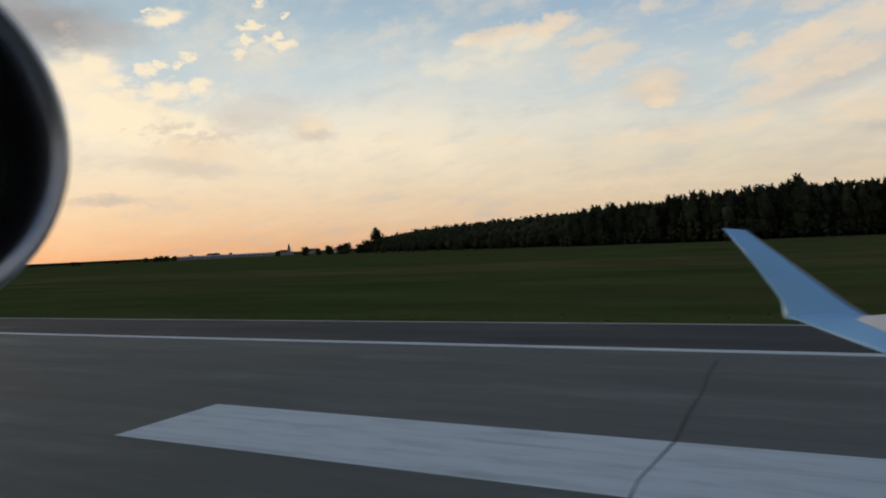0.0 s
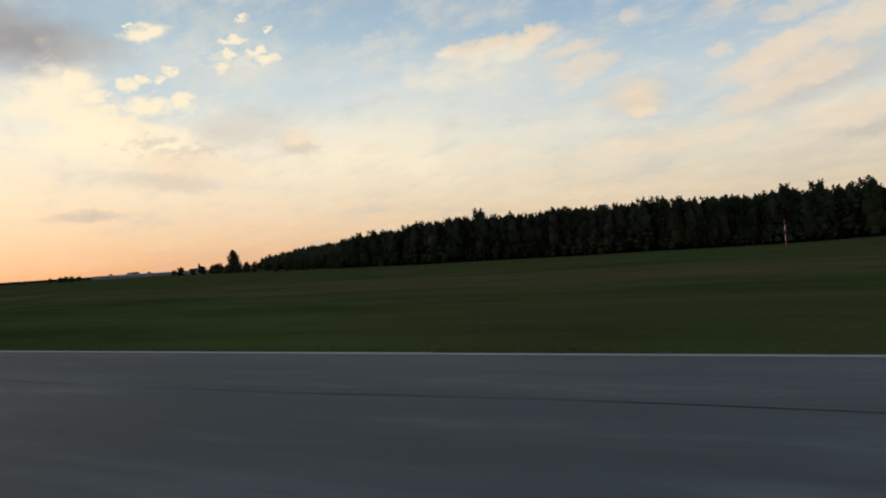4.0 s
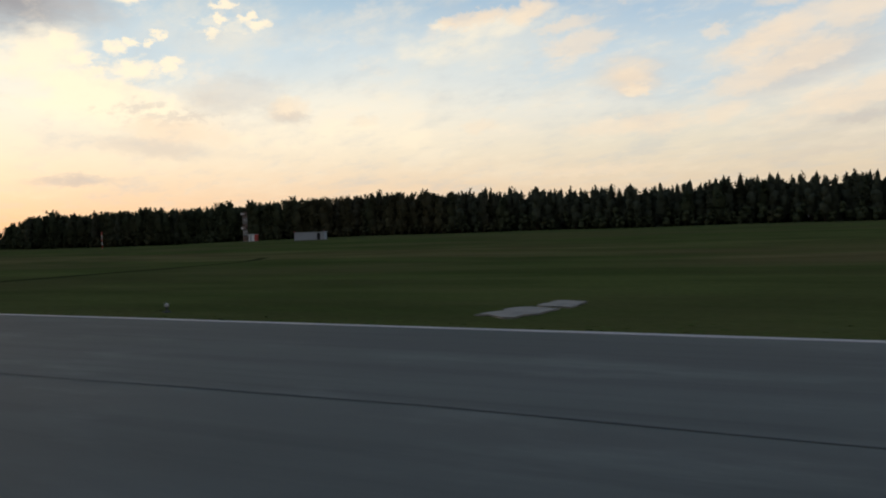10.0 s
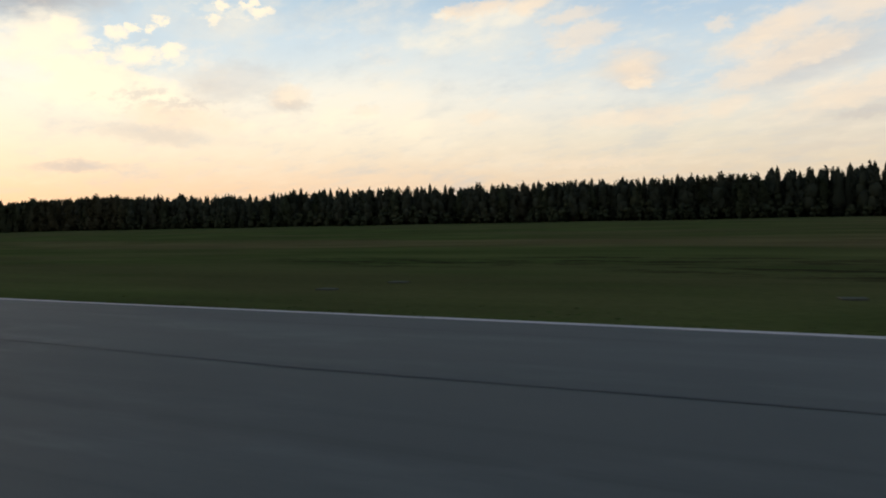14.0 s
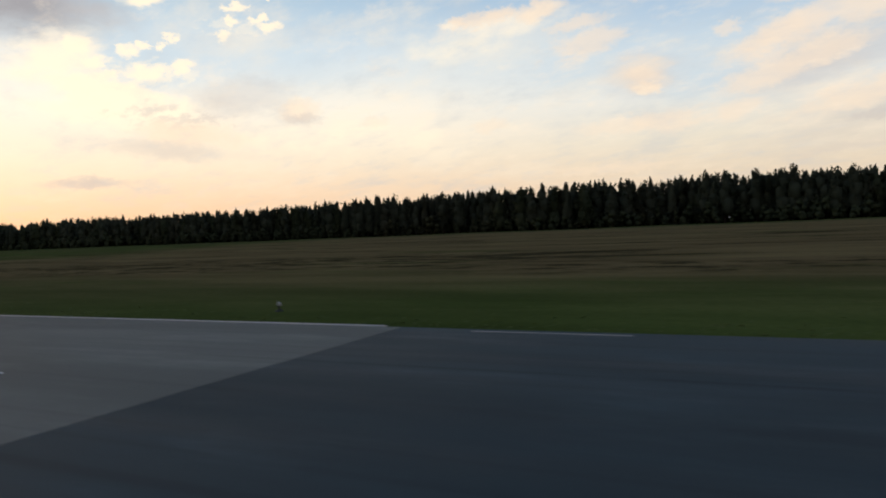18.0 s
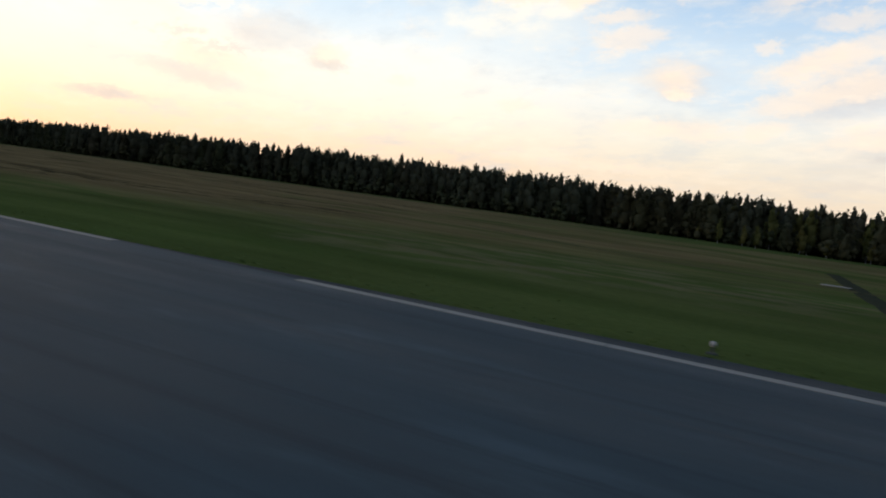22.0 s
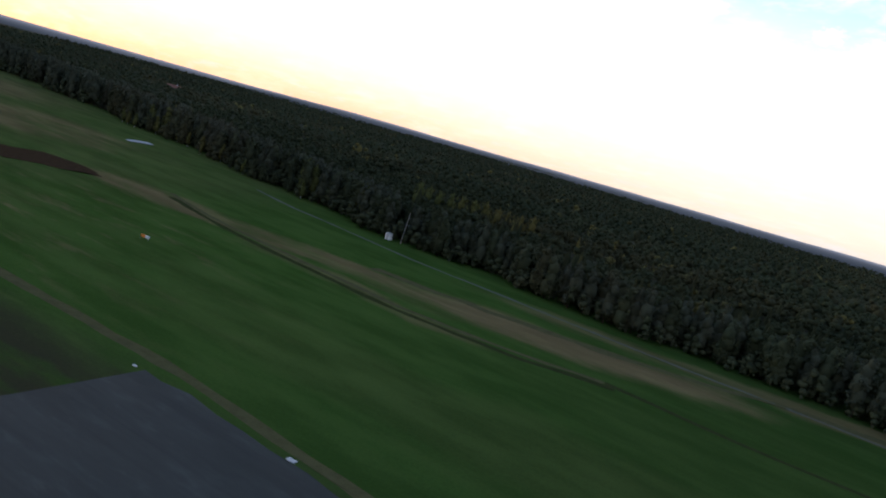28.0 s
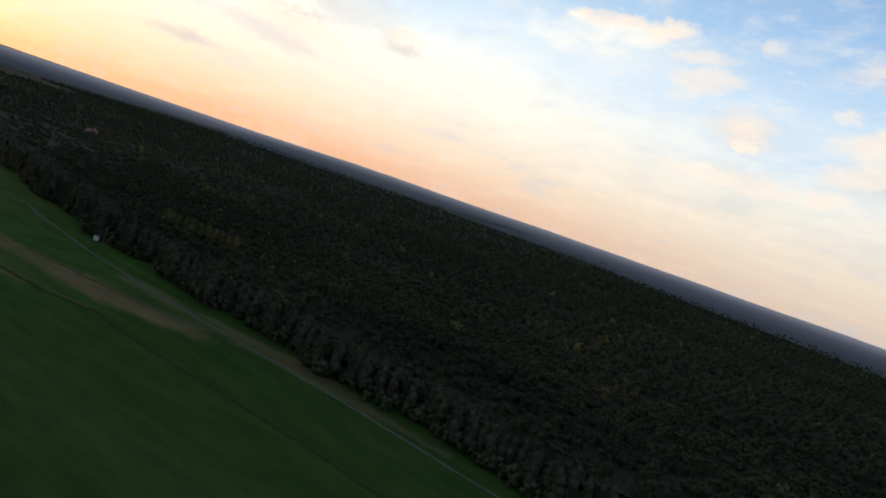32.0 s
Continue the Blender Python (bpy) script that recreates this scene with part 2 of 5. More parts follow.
for a, e, ra, re, lean, amount in ((-3.7, 11.6, 2.0, .7, -.2, .6), (.7, 10.3, 2.2, .7, -.2, .6), (-6.8, 14.4, 1.8, .9, -.2, .7), (8.8, 10.4, .9, .4, 0, .8), (10.7, 7.7, 2.8, .5, -.05, .45),
                                   (21.4, 8.3, 1.2, .4, 0, .4), (30.9, 9.0, 1.0, .3, 0, .3), (3.0, 14.1, .8, .4, -.1, .5), (12.1, 4.3, 4.0, .3, -.03, .35), (45.4, 8.3, 2.4, .6, .1, .6), (36.9, 10.0, 1.2, .7, 0, .6)):
    veil = puff(veil, a, e, ra, re, lean, amount, PEACH)
for a, e, ra, re, lean, amount in ((47.4, 6.9, 2.8, .6, .08, .30), (41.0, 11.0, 2.8, 1.1, 0, .32), (51.9, 4.5, 1.8, .28, .02, .45), (-6.5, 6.8, 1.2, .3, -.1, .4), (36.6, 9.3, 1.1, .35, 0, .4), (9.0, 11.0, 1.6, .5, 0, .15)):
    veil = puff(veil, a, e, ra, re, lean, amount, DULL)
# fine unevenness of the veil
ripple = G.noise(flat.outputs[0], 5.0, 7.0, 0.66)
veil = G.mix(G.math("MULTIPLY", G.step(ripple, 0.52, 0.30), 0.22), veil, (.55, .58, .63))
veil = G.mix(G.math("MULTIPLY", G.math("MULTIPLY", G.step(ripple, 0.52, 0.74), 0.35), aloft), veil, (1.06, .88, .70))

air = G.node("ShaderNodeTexSky")
air.sky_type, air.sun_disc, air.sun_elevation, air.sun_rotation = "NISHITA", False, radians(SUN_EL), radians(-SUN_AZ)
clear = G.scaled(air.outputs[0], (0.10, 0.10, 0.10))
backing = G.node("ShaderNodeBackground")
G.put(backing.inputs[0], G.mix(0.86, clear, veil))
backing.inputs[1].default_value = 1.06
WT.links.new(backing.outputs[0], G.node("ShaderNodeOutputWorld").inputs[0])

sun = new("sun", bpy.data.lights.new("sun", "SUN"))
sun.data.energy, sun.data.angle, sun.data.color = 0.5, radians(6), (1.0, 0.72, 0.48)
sun.matrix_world = look((-math.sin(radians(SUN_AZ)), math.cos(radians(SUN_AZ)), math.tan(radians(SUN_EL))), (0, 0, 0))


# ---- materials ----
def surface(name, rough=0.8, metal=0.0):
    m = bpy.data.materials.new(name)
    m.use_nodes = True
    g = Graph(m.node_tree)
    b = m.node_tree.nodes["Principled BSDF"]
    b.inputs["Roughness"].default_value, b.inputs["Metallic"].default_value = rough, metal
    return m, g, b


def relief(g, b, height, strength, distance):
    n = g.node("ShaderNodeBump")
    n.inputs["Strength"].default_value, n.inputs["Distance"].default_value = strength, distance
    g.put(n.inputs["Height"], height)
    g.put(b.inputs["Normal"], n.outputs[0])


def plain(name, colour, rough=0.7, metal=0.0, worn=0.25, scale=3.0, gloss=0.5):
    """Paint or plastic with dirt at two scales."""
    m, g, b = surface(name, rough, metal)
    b.inputs["Specular IOR Level"].default_value = gloss
    p = g.node("ShaderNodeTexCoord").outputs["Object"]
    dirt = g.math("ADD", g.math("MULTIPLY", g.noise(p, scale, 4), 0.6), g.math("MULTIPLY", g.noise(p, scale * 9, 3), 0.4))
    g.put(b.inputs["Base Color"], g.mix(g.step(dirt, 0.35, 0.7, 0.0, worn), colour, tuple(c * 0.45 for c in colour)))
    relief(g, b, dirt, 0.15, 0.01)
    return m


def ground_position(g):
    return g.node("ShaderNodeNewGeometry").outputs["Position"]


def grass_material():
    m, g, b = surface("meadow", 0.95)
    p = ground_position(g)
    x, y, z = g.xyz(p)
    band = g.noise(g.scaled(p, (0.022, 0.075, 1)), 1.0, 6, 0.66)
    patch = g.noise(g.scaled(p, (0.05, 0.16, 1)), 1.0, 4, 0.6)
    blade = g.noise(p, 2.6, 5, 0.7)
    green = g.mix(g.step(patch, 0.3, 0.7), (.038, .062, .016), (.068, .098, .026))
    green = g.mix(g.step(g.noise(g.scaled(p, (0.022, 0.05, 1)), 1.0, 4, 0.6), 0.42, 0.64, 0.0, 0.55), green, (.086, .078, .034))
    lush = g.mix(g.step(patch, 0.3, 0.7), (.031, .067, .012), (.050, .096, .019))
    lush = g.mix(g.step(x, 930, 1000, 0.0, 0.5), lush, (.022, .044, .010))
    strip = g.math("MULTIPLY", g.step(x, 540, 610, 0.0, 0.7), g.step(g.math("MULTIPLY_ADD", patch, 16.0, y), 56, 30))
    green = g.mix(g.math("MAXIMUM", strip, g.math("MAXIMUM", g.step(x, 790, 880), g.step(x, 670, 770, 0.0, 0.65))), green, lush)
    straw = g.mix(g.step(patch, 0.35, 0.7), (.125, .092, .044), (.180, .137, .064))
    # dry meadow away from the mown strip along the second half of the runway
    dry = g.math("MULTIPLY", g.math("MULTIPLY", g.step(x, 440, 520), g.step(x, 750, 670)), g.math("MULTIPLY", g.step(g.math("MULTIPLY_ADD", patch, 14.0, y), 26, 62), g.step(y, 205, 150)))
    dry = g.math("MULTIPLY", dry, 1.05)
    dry = g.math("ADD", dry, g.math("MULTIPLY", g.math("MULTIPLY", g.step(y, 58, 66), g.step(y, 92, 78)), g.step(x, 860, 780, 0.06, 0.30)))
    wobble = g.xyz(g.noise(g.scaled(p, (0.03, 0.07, 1)), 1.0, 5, 0.65, colour=True))
    fray_x, fray_y = g.math("ADD", x, g.math("MULTIPLY_ADD", wobble[0], 44.0, -22.0)), g.math("ADD", y, g.math("MULTIPLY_ADD", wobble[1], 18.0, -9.0))

    def zone(cx, cy, rx, ry, amount, slope=0.0):
        """A frayed oval on the ground."""
        u = g.math("DIVIDE", g.math("SUBTRACT", fray_x, cx), rx)
        v = g.math("DIVIDE", g.math("SUBTRACT", g.math("SUBTRACT", fray_y, cy), g.math("MULTIPLY", g.math("SUBTRACT", x, cx), slope)), ry)
        return g.step(g.math("ADD", g.math("MULTIPLY", u, u), g.math("MULTIPLY", v, v)), 1.7, 0.3, 0.0, amount)

    # straw bands along the far half of the field
    for oval in ((706, 95, 60, 50, .60, 0), (322, 53, 30, 8, .5, 0), (60, 62, 60, 9, .35, 0), (170, 66, 60, 9, .4, 0), (842, 51, 34, 6.5, .60, .12), (778, 133, 34, 20, .55, 0), (803, 60, 26, 7, .40, 0), (885, 115, 48, 6.5, .70, .10), (958, 126, 36, 9, .75, .22), (1004, 149, 60, 5.5, .60, .05), (930, 106, 26, 3.5, .45, 0)):
        dry = g.math("MAXIMUM", dry, zone(*oval))
    dry = g.math("MULTIPLY", g.math("ADD", dry, g.step(x, 900, 820, 0.05, 0.16)), g.step(band, 0.24, 0.58, 0.20, 1.2))
    colour = g.mix(g.math("MINIMUM", dry, 1.0), green, straw)
    scar = g.noise(g.scaled(p, (0.075, 0.30, 1)), 1.0, 4, 0.62)
    scars = g.math("MULTIPLY", g.math("MULTIPLY", g.step(x, 640, 720), g.step(x, 960, 860)), g.math("MULTIPLY", g.step(y, 27, 40), g.step(y, 130, 80)))
    colour = g.mix(g.math("MULTIPLY", g.step(scar, 0.52, 0.70, 0.0, 0.65), scars), colour, straw)
    tufts = g.math("MULTIPLY", g.math("MULTIPLY", g.step(x, 420, 500), g.step(x, 740, 690)), g.math("MULTIPLY", g.step(y, 44, 58), g.step(y, 180, 120)))
    rush = g.noise(g.scaled(p, (0.035, 0.22, 1)), 1.0, 6, 0.70)
    colour = g.mix(g.math("MULTIPLY", g.step(rush, 0.52, 0.63, 0.0, 0.9), tufts), colour, (.030, .027, .014))
    # rows of dark rushes in the rough meadow
    stalk = g.noise(g.scaled(p, (0.20, 0.50, 1)), 1.0, 5, 0.68)
    for oval in ((436, 42, 24, 5, .95, 0), (452, 34, 12, 3.5, .9, 0), (552, 53, 36, 11, .9, 0), (603, 44, 20, 5, .85, 0), (690, 56, 24, 8, .9, .3), (575, 66, 20, 9, .8, 0), (319, 55, 7, 12, .55, 0)):
        colour = g.mix(g.math("MULTIPLY", zone(*oval), g.step(stalk, 0.46, 0.60)), colour, (.028, .026, .013))
    # worn pale scrapes and two brown bare patches
    scrape = g.noise(g.scaled(p, (0.22, 0.42, 1)), 1.0, 3, 0.5)
    scraped = g.math("MULTIPLY", g.math("MAXIMUM", zone(750, 42, 15, 11, .55, .25), zone(722, 47, 16, 5, .4)), g.step(scrape, 0.42, 0.60))
    colour = g.mix(scraped, colour, (.145, .125, .066))
    colour = g.mix(g.math("MAXIMUM", zone(853, 32, 11, 5, .5), zone(896, 41, 11, 4, .7)), colour, (.085, .056, .028))
    edge = g.math("MULTIPLY_ADD", patch, 60.0, x)
    bare = g.math("MULTIPLY", g.math("MULTIPLY", g.step(edge, 862, 915), g.math("MULTIPLY", g.step(y, 12, 22), g.step(g.math("MULTIPLY_ADD", scar, 10.0, y), 58, 48))), g.step(patch, 0.30, 0.55))
    colour = g.mix(bare, colour, (.040, .038, .020))
    colour = g.mix(g.step(blade, 0.3, 0.75, 0.0, 0.45), colour, g.mix(0.5, colour, (.012, .016, .006)))
    g.put(b.inputs["Base Color"], colour)
    relief(g, b, g.math("ADD", blade, g.math("MULTIPLY", patch, 2.0)), 0.5, 0.10)
    b.inputs["Specular IOR Level"].default_value = 0.0
    return m


def pavement_material(name, light, dark, streaks):
    m, g, b = surface(name, 0.75)
    p = ground_position(g)
    stone = g.noise(p, 38.0, 3, 0.6)
    stain = g.noise(g.scaled(p, (0.10, 0.5, 1)), 1.0, 5, 0.62)
    long_mark = g.noise(g.scaled(p, (0.012, 1.7, 1)), 1.0, 4, 0.6)
    c = g.mix(g.step(stain, 0.32, 0.7), dark, light)
    c = g.mix(g.step(long_mark, 0.50, 0.72, 0.0, streaks), c, tuple(q * 0.45 for q in dark))
    scuff = g.noise(g.scaled(p, (0.16, 0.55, 1)), 1.0, 6, 0.65)
    c = g.mix(g.step(scuff, 0.50, 0.72, 0.0, 0.50), c, tuple(q * 1.5 for q in light))
    blotch = g.noise(g.scaled(p, (0.035, 0.16, 1)), 1.0, 4, 0.6)
    c = g.mix(g.step(blotch, 0.56, 0.40, 0.0, 0.45), c, tuple(q * 0.7 for q in dark))
    c = g.mix(g.step(stone, 0.35, 0.7, 0.0, 0.35), c, tuple(q * 0.6 for q in dark))
    b.inputs["Specular IOR Level"].default_value = 0.07
    x, y, z = g.xyz(p)
    older = g.math("MULTIPLY", g.step(x, 222, 262), g.step(x, 560, 520))
    c = g.mix(g.math("MULTIPLY", older, 0.30), c, tuple(q * 0.35 for q in dark))
    g.put(b.inputs["Base Color"], c)
    g.put(b.inputs["Roughness"], g.step(stain, 0.3, 0.7, 0.62, 0.85))
    relief(g, b, stone, 0.35, 0.01)
    return m


def paint_material(name, colour):
    m, g, b = surface(name, 0.7)
    p = ground_position(g)
    wear = g.noise(g.scaled(p, (0.5, 2.5, 1)), 1.3, 6, 0.68)
    smear = g.noise(g.scaled(p, (0.05, 2.8, 1)), 1.0, 4, 0.6)
    c = g.mix(g.step(wear, 0.42, 0.75, 0.0, 0.40), colour, (.20, .20, .20))
    c = g.mix(g.step(smear, 0.52, 0.78, 0.0, 0.28), c, (.13, .13, .14))
    g.put(b.inputs["Base Color"], c)
    relief(g, b, wear, 0.2, 0.01)
    return m


def leaf_material(name, low_c, high_c, turning, odd=None):
    """Foliage: every clump has its own tint; some stands turn yellow or brown, and a few single crowns (odd) are bright."""
    m, g, b = surface(name, 0.9)
    geo = g.node("ShaderNodeNewGeometry")
    stand = g.noise(g.scaled(geo.outputs["Position"], (0.009, 0.014, 0.0)), 1.0, 5, 0.65)
    single = g.noise(g.scaled(geo.outputs["Position"], (0.16, 0.16, 0.0)), 1.0, 2, 0.5)
    tint = g.mix(geo.outputs["Random Per Island"], low_c, high_c)
    tint = g.mix(g.step(g.math("MULTIPLY_ADD", single, 0.30, g.math("MULTIPLY", stand, 0.90)), 0.56, 0.74, 0.0, 0.85), tint, turning)
    tint = g.mix(g.step(g.noise(g.scaled(geo.outputs["Position"], (0.004, 0.008, 0.0)), 1.0, 4, 0.6), 0.40, 0.62, 0.0, 0.40), tint, tuple(c * 0.55 for c in low_c))
    if odd:
        tint = g.mix(g.step(g.math("MULTIPLY_ADD", stand, 0.5, g.noise(g.scaled(geo.outputs["Position"], (0.10, 0.13, 0.0)), 1.0, 1, 0.4)), 0.93, 1.0, 0.0, 0.8), tint, odd)
    g.put(b.inputs["Base Color"], tint)
    b.inputs["Specular IOR Level"].default_value = 0.02
    return m


MEADOW = grass_material()
CONCRETE = pavement_material("runway_concrete", (.174, .186, .166), (.112, .123, .112), 0.32)
ASPHALT = pavement_material("runway_asphalt", (.047, .072, .080), (.028, .046, .053), 0.45)
MARGIN = pavement_material("dark_margin", (.020, .030, .035), (.012, .020, .024), 0.2)
SHOULDER = pavement_material("shoulder_asphalt", (.066, .072, .076), (.044, .049, .053), 0.3)
OLDAPRON = pavement_material("old_apron_concrete", (.052, .055, .050), (.034, .037, .034), 0.2)
PAINT = paint_material("runway_paint", (.56, .62, .63))
EDGE_PAINT = paint_material("edge_paint", (.22, .22, .20))
DULL_PAINT = paint_material("dull_edge_paint", (.135, .132, .105))
JOINT = plain("joint_filler", (.092, .094, .082), 0.9, worn=0.4, gloss=0.03)
CROSSING = paint_material("old_crossing", (.23, .24, .23))
KERB = paint_material("kerb_concrete", (.36, .34, .32))
TAR = plain("tar", (.074, .080, .078), 0.9, worn=0.3, gloss=0.03)
OPENCRACK = plain("open_crack", (.022, .024, .026), 0.9, worn=0.3, gloss=0.03)
SLAB = plain("old_concrete", (.23, .215, .18), 0.9, worn=0.6, scale=1.2)
GRAVEL = plain("gravel_track", (.043, .047, .029), 0.95, worn=0.5, scale=1.0, gloss=0.0)
SOIL = plain("dug_soil", (.050, .032, .018), 0.95, worn=0.6, scale=0.8, gloss=0.0)
WHEELED = plain("wheel_track_earth", (.040, .046, .017), 0.95, worn=0.6, scale=0.5, gloss=0.0)
PALE = plain("pale_gravel", (.105, .110, .080), 0.95, worn=0.5, scale=0.6, gloss=0.0)
SAND = plain("sandy_path", (.086, .080, .036), 0.95, worn=0.5, scale=0.6, gloss=0.0)
WHITE = plain("white_paint", (.78, .78, .76), 0.5)
RED = plain("red_paint", (.50, .045, .030), 0.5)
FADED = plain("faded_red_paint", (.24, .16, .14), 0.7)
FADEDWHITE = plain("weathered_white_paint", (.42, .41, .40), 0.7)
ORANGE = plain("orange_paint", (.85, .26, .03), 0.5)
GREYWALL = plain("grey_sheet_metal", (.42, .43, .44), 0.5, worn=0.35)
STEEL = plain("galvanised_steel", (.35, .35, .36), 0.4, 0.7)
YELLOWED = plain("yellowed_plastic", (.50, .42, .26), 0.5)
CLOTH = plain("windsock_cloth", (.62, .16, .10), 0.8)
DARK = plain("near_black", (.02, .02, .022), 0.8)
HALLROOF = plain("hall_roof", (.36, .37, .40), 0.8, scale=0.4, gloss=0.1)
ROOF = plain("house_roof", (.20, .085, .060), 0.8, scale=0.4)
HOUSEWALL = plain("house_wall", (.40, .40, .42), 0.8, scale=0.4)
PANE = plain("window_pane", (.05, .06, .07), 0.15, worn=0.1)
BARK = plain("bark", (.040, .032, .026), 0.9, worn=0.6, scale=5, gloss=0.05)
PINEBARK = plain("pine_bark", (.055, .036, .026), 0.9, worn=0.6, scale=5, gloss=0.05)
NEEDLES = leaf_material("needles", (.054, .061, .040), (.064, .071, .045), (.070, .064, .040))
LEAVES = leaf_material("leaves", (.048, .057, .031), (.060, .069, .036), (.072, .063, .034))
BIRCHLEAF = leaf_material("birch_leaves", (.070, .080, .026), (.098, .104, .034), (.11, .09, .03))
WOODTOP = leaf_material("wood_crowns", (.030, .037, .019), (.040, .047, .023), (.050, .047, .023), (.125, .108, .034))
# darker leaf tint that stands in for shade between the crowns
GAPSHADE = leaf_material("crown_gap_shade", (.024, .028, .015), (.028, .032, .016), (.040, .032, .016))
GRASSBLADE = leaf_material("grass_blades", (.060, .092, .022), (.085, .118, .030), (.100, .100, .040))
ALU = plain("bare_lip_metal", (.52, .53, .55), 0.28, 1.0, worn=0.2)
COWL = plain("cowling_paint", (.30, .31, .33), 0.35, worn=0.15)
WINGPAINT = plain("wing_paint", (.78, .80, .82), 0.35, worn=0.12, scale=1.5)
# white paint with the eastern sky's blue light mixed into its colour
SKYTINTPAINT = plain("sky_tinted_paint", (.33, .66, 1.0), 0.35, worn=0.10, scale=1.5)
LAMP = bpy.data.materials.new("red_lamp")
LAMP.use_nodes = True
LAMP.node_tree.nodes["Principled BSDF"].inputs["Base Color"].default_value = (.6, .02, .01, 1)
LAMP.node_tree.nodes["Principled BSDF"].inputs["Emission Color"].default_value = (1, .03, .015, 1)
LAMP.node_tree.nodes["Principled BSDF"].inputs["Emission Strength"].default_value = 4.0
# aerial haze painted as emission that brightens with distance
HAZE, hg, hb = surface("painted_haze", 0.95)
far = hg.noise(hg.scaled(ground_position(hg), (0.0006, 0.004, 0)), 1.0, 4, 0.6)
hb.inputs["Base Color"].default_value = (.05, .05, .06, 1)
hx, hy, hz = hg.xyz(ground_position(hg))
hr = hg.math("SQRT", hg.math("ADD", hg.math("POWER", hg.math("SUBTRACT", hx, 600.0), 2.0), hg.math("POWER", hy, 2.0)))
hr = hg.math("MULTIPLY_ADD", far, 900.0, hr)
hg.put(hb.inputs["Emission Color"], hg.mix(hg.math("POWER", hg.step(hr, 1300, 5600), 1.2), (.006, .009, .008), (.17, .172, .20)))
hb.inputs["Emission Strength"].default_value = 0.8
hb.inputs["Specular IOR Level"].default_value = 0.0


# ---- mesh helpers ----
def smooth(a, b, v):
    k = np.clip((v - a) / (b - a), 0, 1)
    return k * k * (3 - 2 * k)


def land(x, y):
    """Height of the ground: level along the runway, rising a little to the woods."""
    x, y = np.asarray(x, float), np.asarray(y, float)
    rise = 1.2 * smooth(50, 190, y) * smooth(80, 160, x) * (1 - smooth(800, 900, x))
    swell = 0.10 * np.sin(x * 0.11 + 1.3) * np.sin(y * 0.07) * smooth(24, 60, y)
    return rise + swell - 0.05 + 0.03 * smooth(18, 24, np.abs(y))


def height(x, y):
    return float(land(x, y))


def fast_mesh(name, verts, tris, material):
    """A mesh of triangles from arrays."""
    me = bpy.data.meshes.new(name)
    verts, tris = np.asarray(verts, np.float32), np.asarray(tris, np.int32)
    me.vertices.add(len(verts))
    me.vertices.foreach_set("co", verts.ravel())
    me.loops.add(tris.size)
    me.loops.foreach_set("vertex_index", tris.ravel())
    me.polygons.add(len(tris))
    me.polygons.foreach_set("loop_start", np.arange(0, tris.size, 3, dtype=np.int32))
    me.update(calc_edges=True)
    me.materials.append(material)
    return me


def grid_mesh(name, xs, ys, zf, material, keep=None):
    X, Y = np.meshgrid(xs, ys, indexing="ij")
    V = np.stack([X.ravel(), Y.ravel(), zf(X, Y).ravel()], 1)
    i, j = np.meshgrid(np.arange(len(xs) - 1), np.arange(len(ys) - 1), indexing="ij")
    a = (i * len(ys) + j).ravel()
    if keep is not None:
        cx, cy = (xs[:-1] + xs[1:]) / 2, (ys[:-1] + ys[1:]) / 2
        a = a[keep(*np.meshgrid(cx, cy, indexing="ij")).ravel()]
    n = len(ys)
    T = np.concatenate([np.stack([a, a + n, a + n + 1], 1), np.stack([a, a + n + 1, a + 1], 1)])
    return fast_mesh(name, V, T, material)


def part(name, bm, material, parent, label="", at=None):
    """A bmesh as one mesh object under a thing or a part."""
    me = bpy.data.meshes.new(name)
    bm.to_mesh(me)
    bm.free()
    me.materials.append(material)
    ob = new(name, me)
    ob.parent = parent
    if at:
        ob.location = at
    if label:
        ob["label"] = label
    return ob


def thing(name, x, y, z, label, category, group="", turn=0.0):
    ob = new(name)
    ob.location, ob.rotation_euler = (x, y, z), (0, 0, radians(turn))
    ob.empty_display_size = 0.2
    return tagged(ob, label, category, group)


def box(x0, y0, z0, x1, y1, z1, bevel=0.0, bm=None):
    bm = bm or bmesh.new()
    made = bmesh.ops.create_cube(bm, size=1)["verts"]
    for v in made:
        v.co = ((x0 + x1) / 2 + v.co.x * (x1 - x0), (y0 + y1) / 2 + v.co.y * (y1 - y0), (z0 + z1) / 2 + v.co.z * (z1 - z0))
    if bevel:
        bmesh.ops.bevel(bm, geom=list({e for v in made for e in v.link_edges}), offset=bevel, segments=2, affect="EDGES")
    return bm


def rod(a, b, r, r2=None, sides=10, bm=None):
    bm = bm or bmesh.new()
    a, b = Vector(a), Vector(b)
    m = Matrix.Translation((a + b) / 2) @ (b - a).to_track_quat("Z", "Y").to_matrix().to_4x4()
    bmesh.ops.create_cone(bm, cap_ends=True, segments=sides, radius1=r, radius2=r if r2 is None else r2, depth=(b - a).length, matrix=m)
    return bm


def lathe(profile, sides=24, axis="z"):
    """Turns a profile of (radius, along) round an axis."""
    bm = bmesh.new()
    rings = []
    for r, h in profile:
        ring = []
        for k in range(sides):
            c, s = math.cos(math.tau * k / sides), math.sin(math.tau * k / sides)
            ring.append(bm.verts.new((r * c, r * s, h) if axis == "z" else (h, r * c, r * s)))
        rings.append(ring)
    for p, q in zip(rings, rings[1:]):
        for k in range(sides):
            bm.faces.new((p[k], p[(k + 1) % sides], q[(k + 1) % sides], q[k]))
    bmesh.ops.recalc_face_normals(bm, faces=bm.faces)
    for face in bm.faces:
        face.smooth = True
    return bm


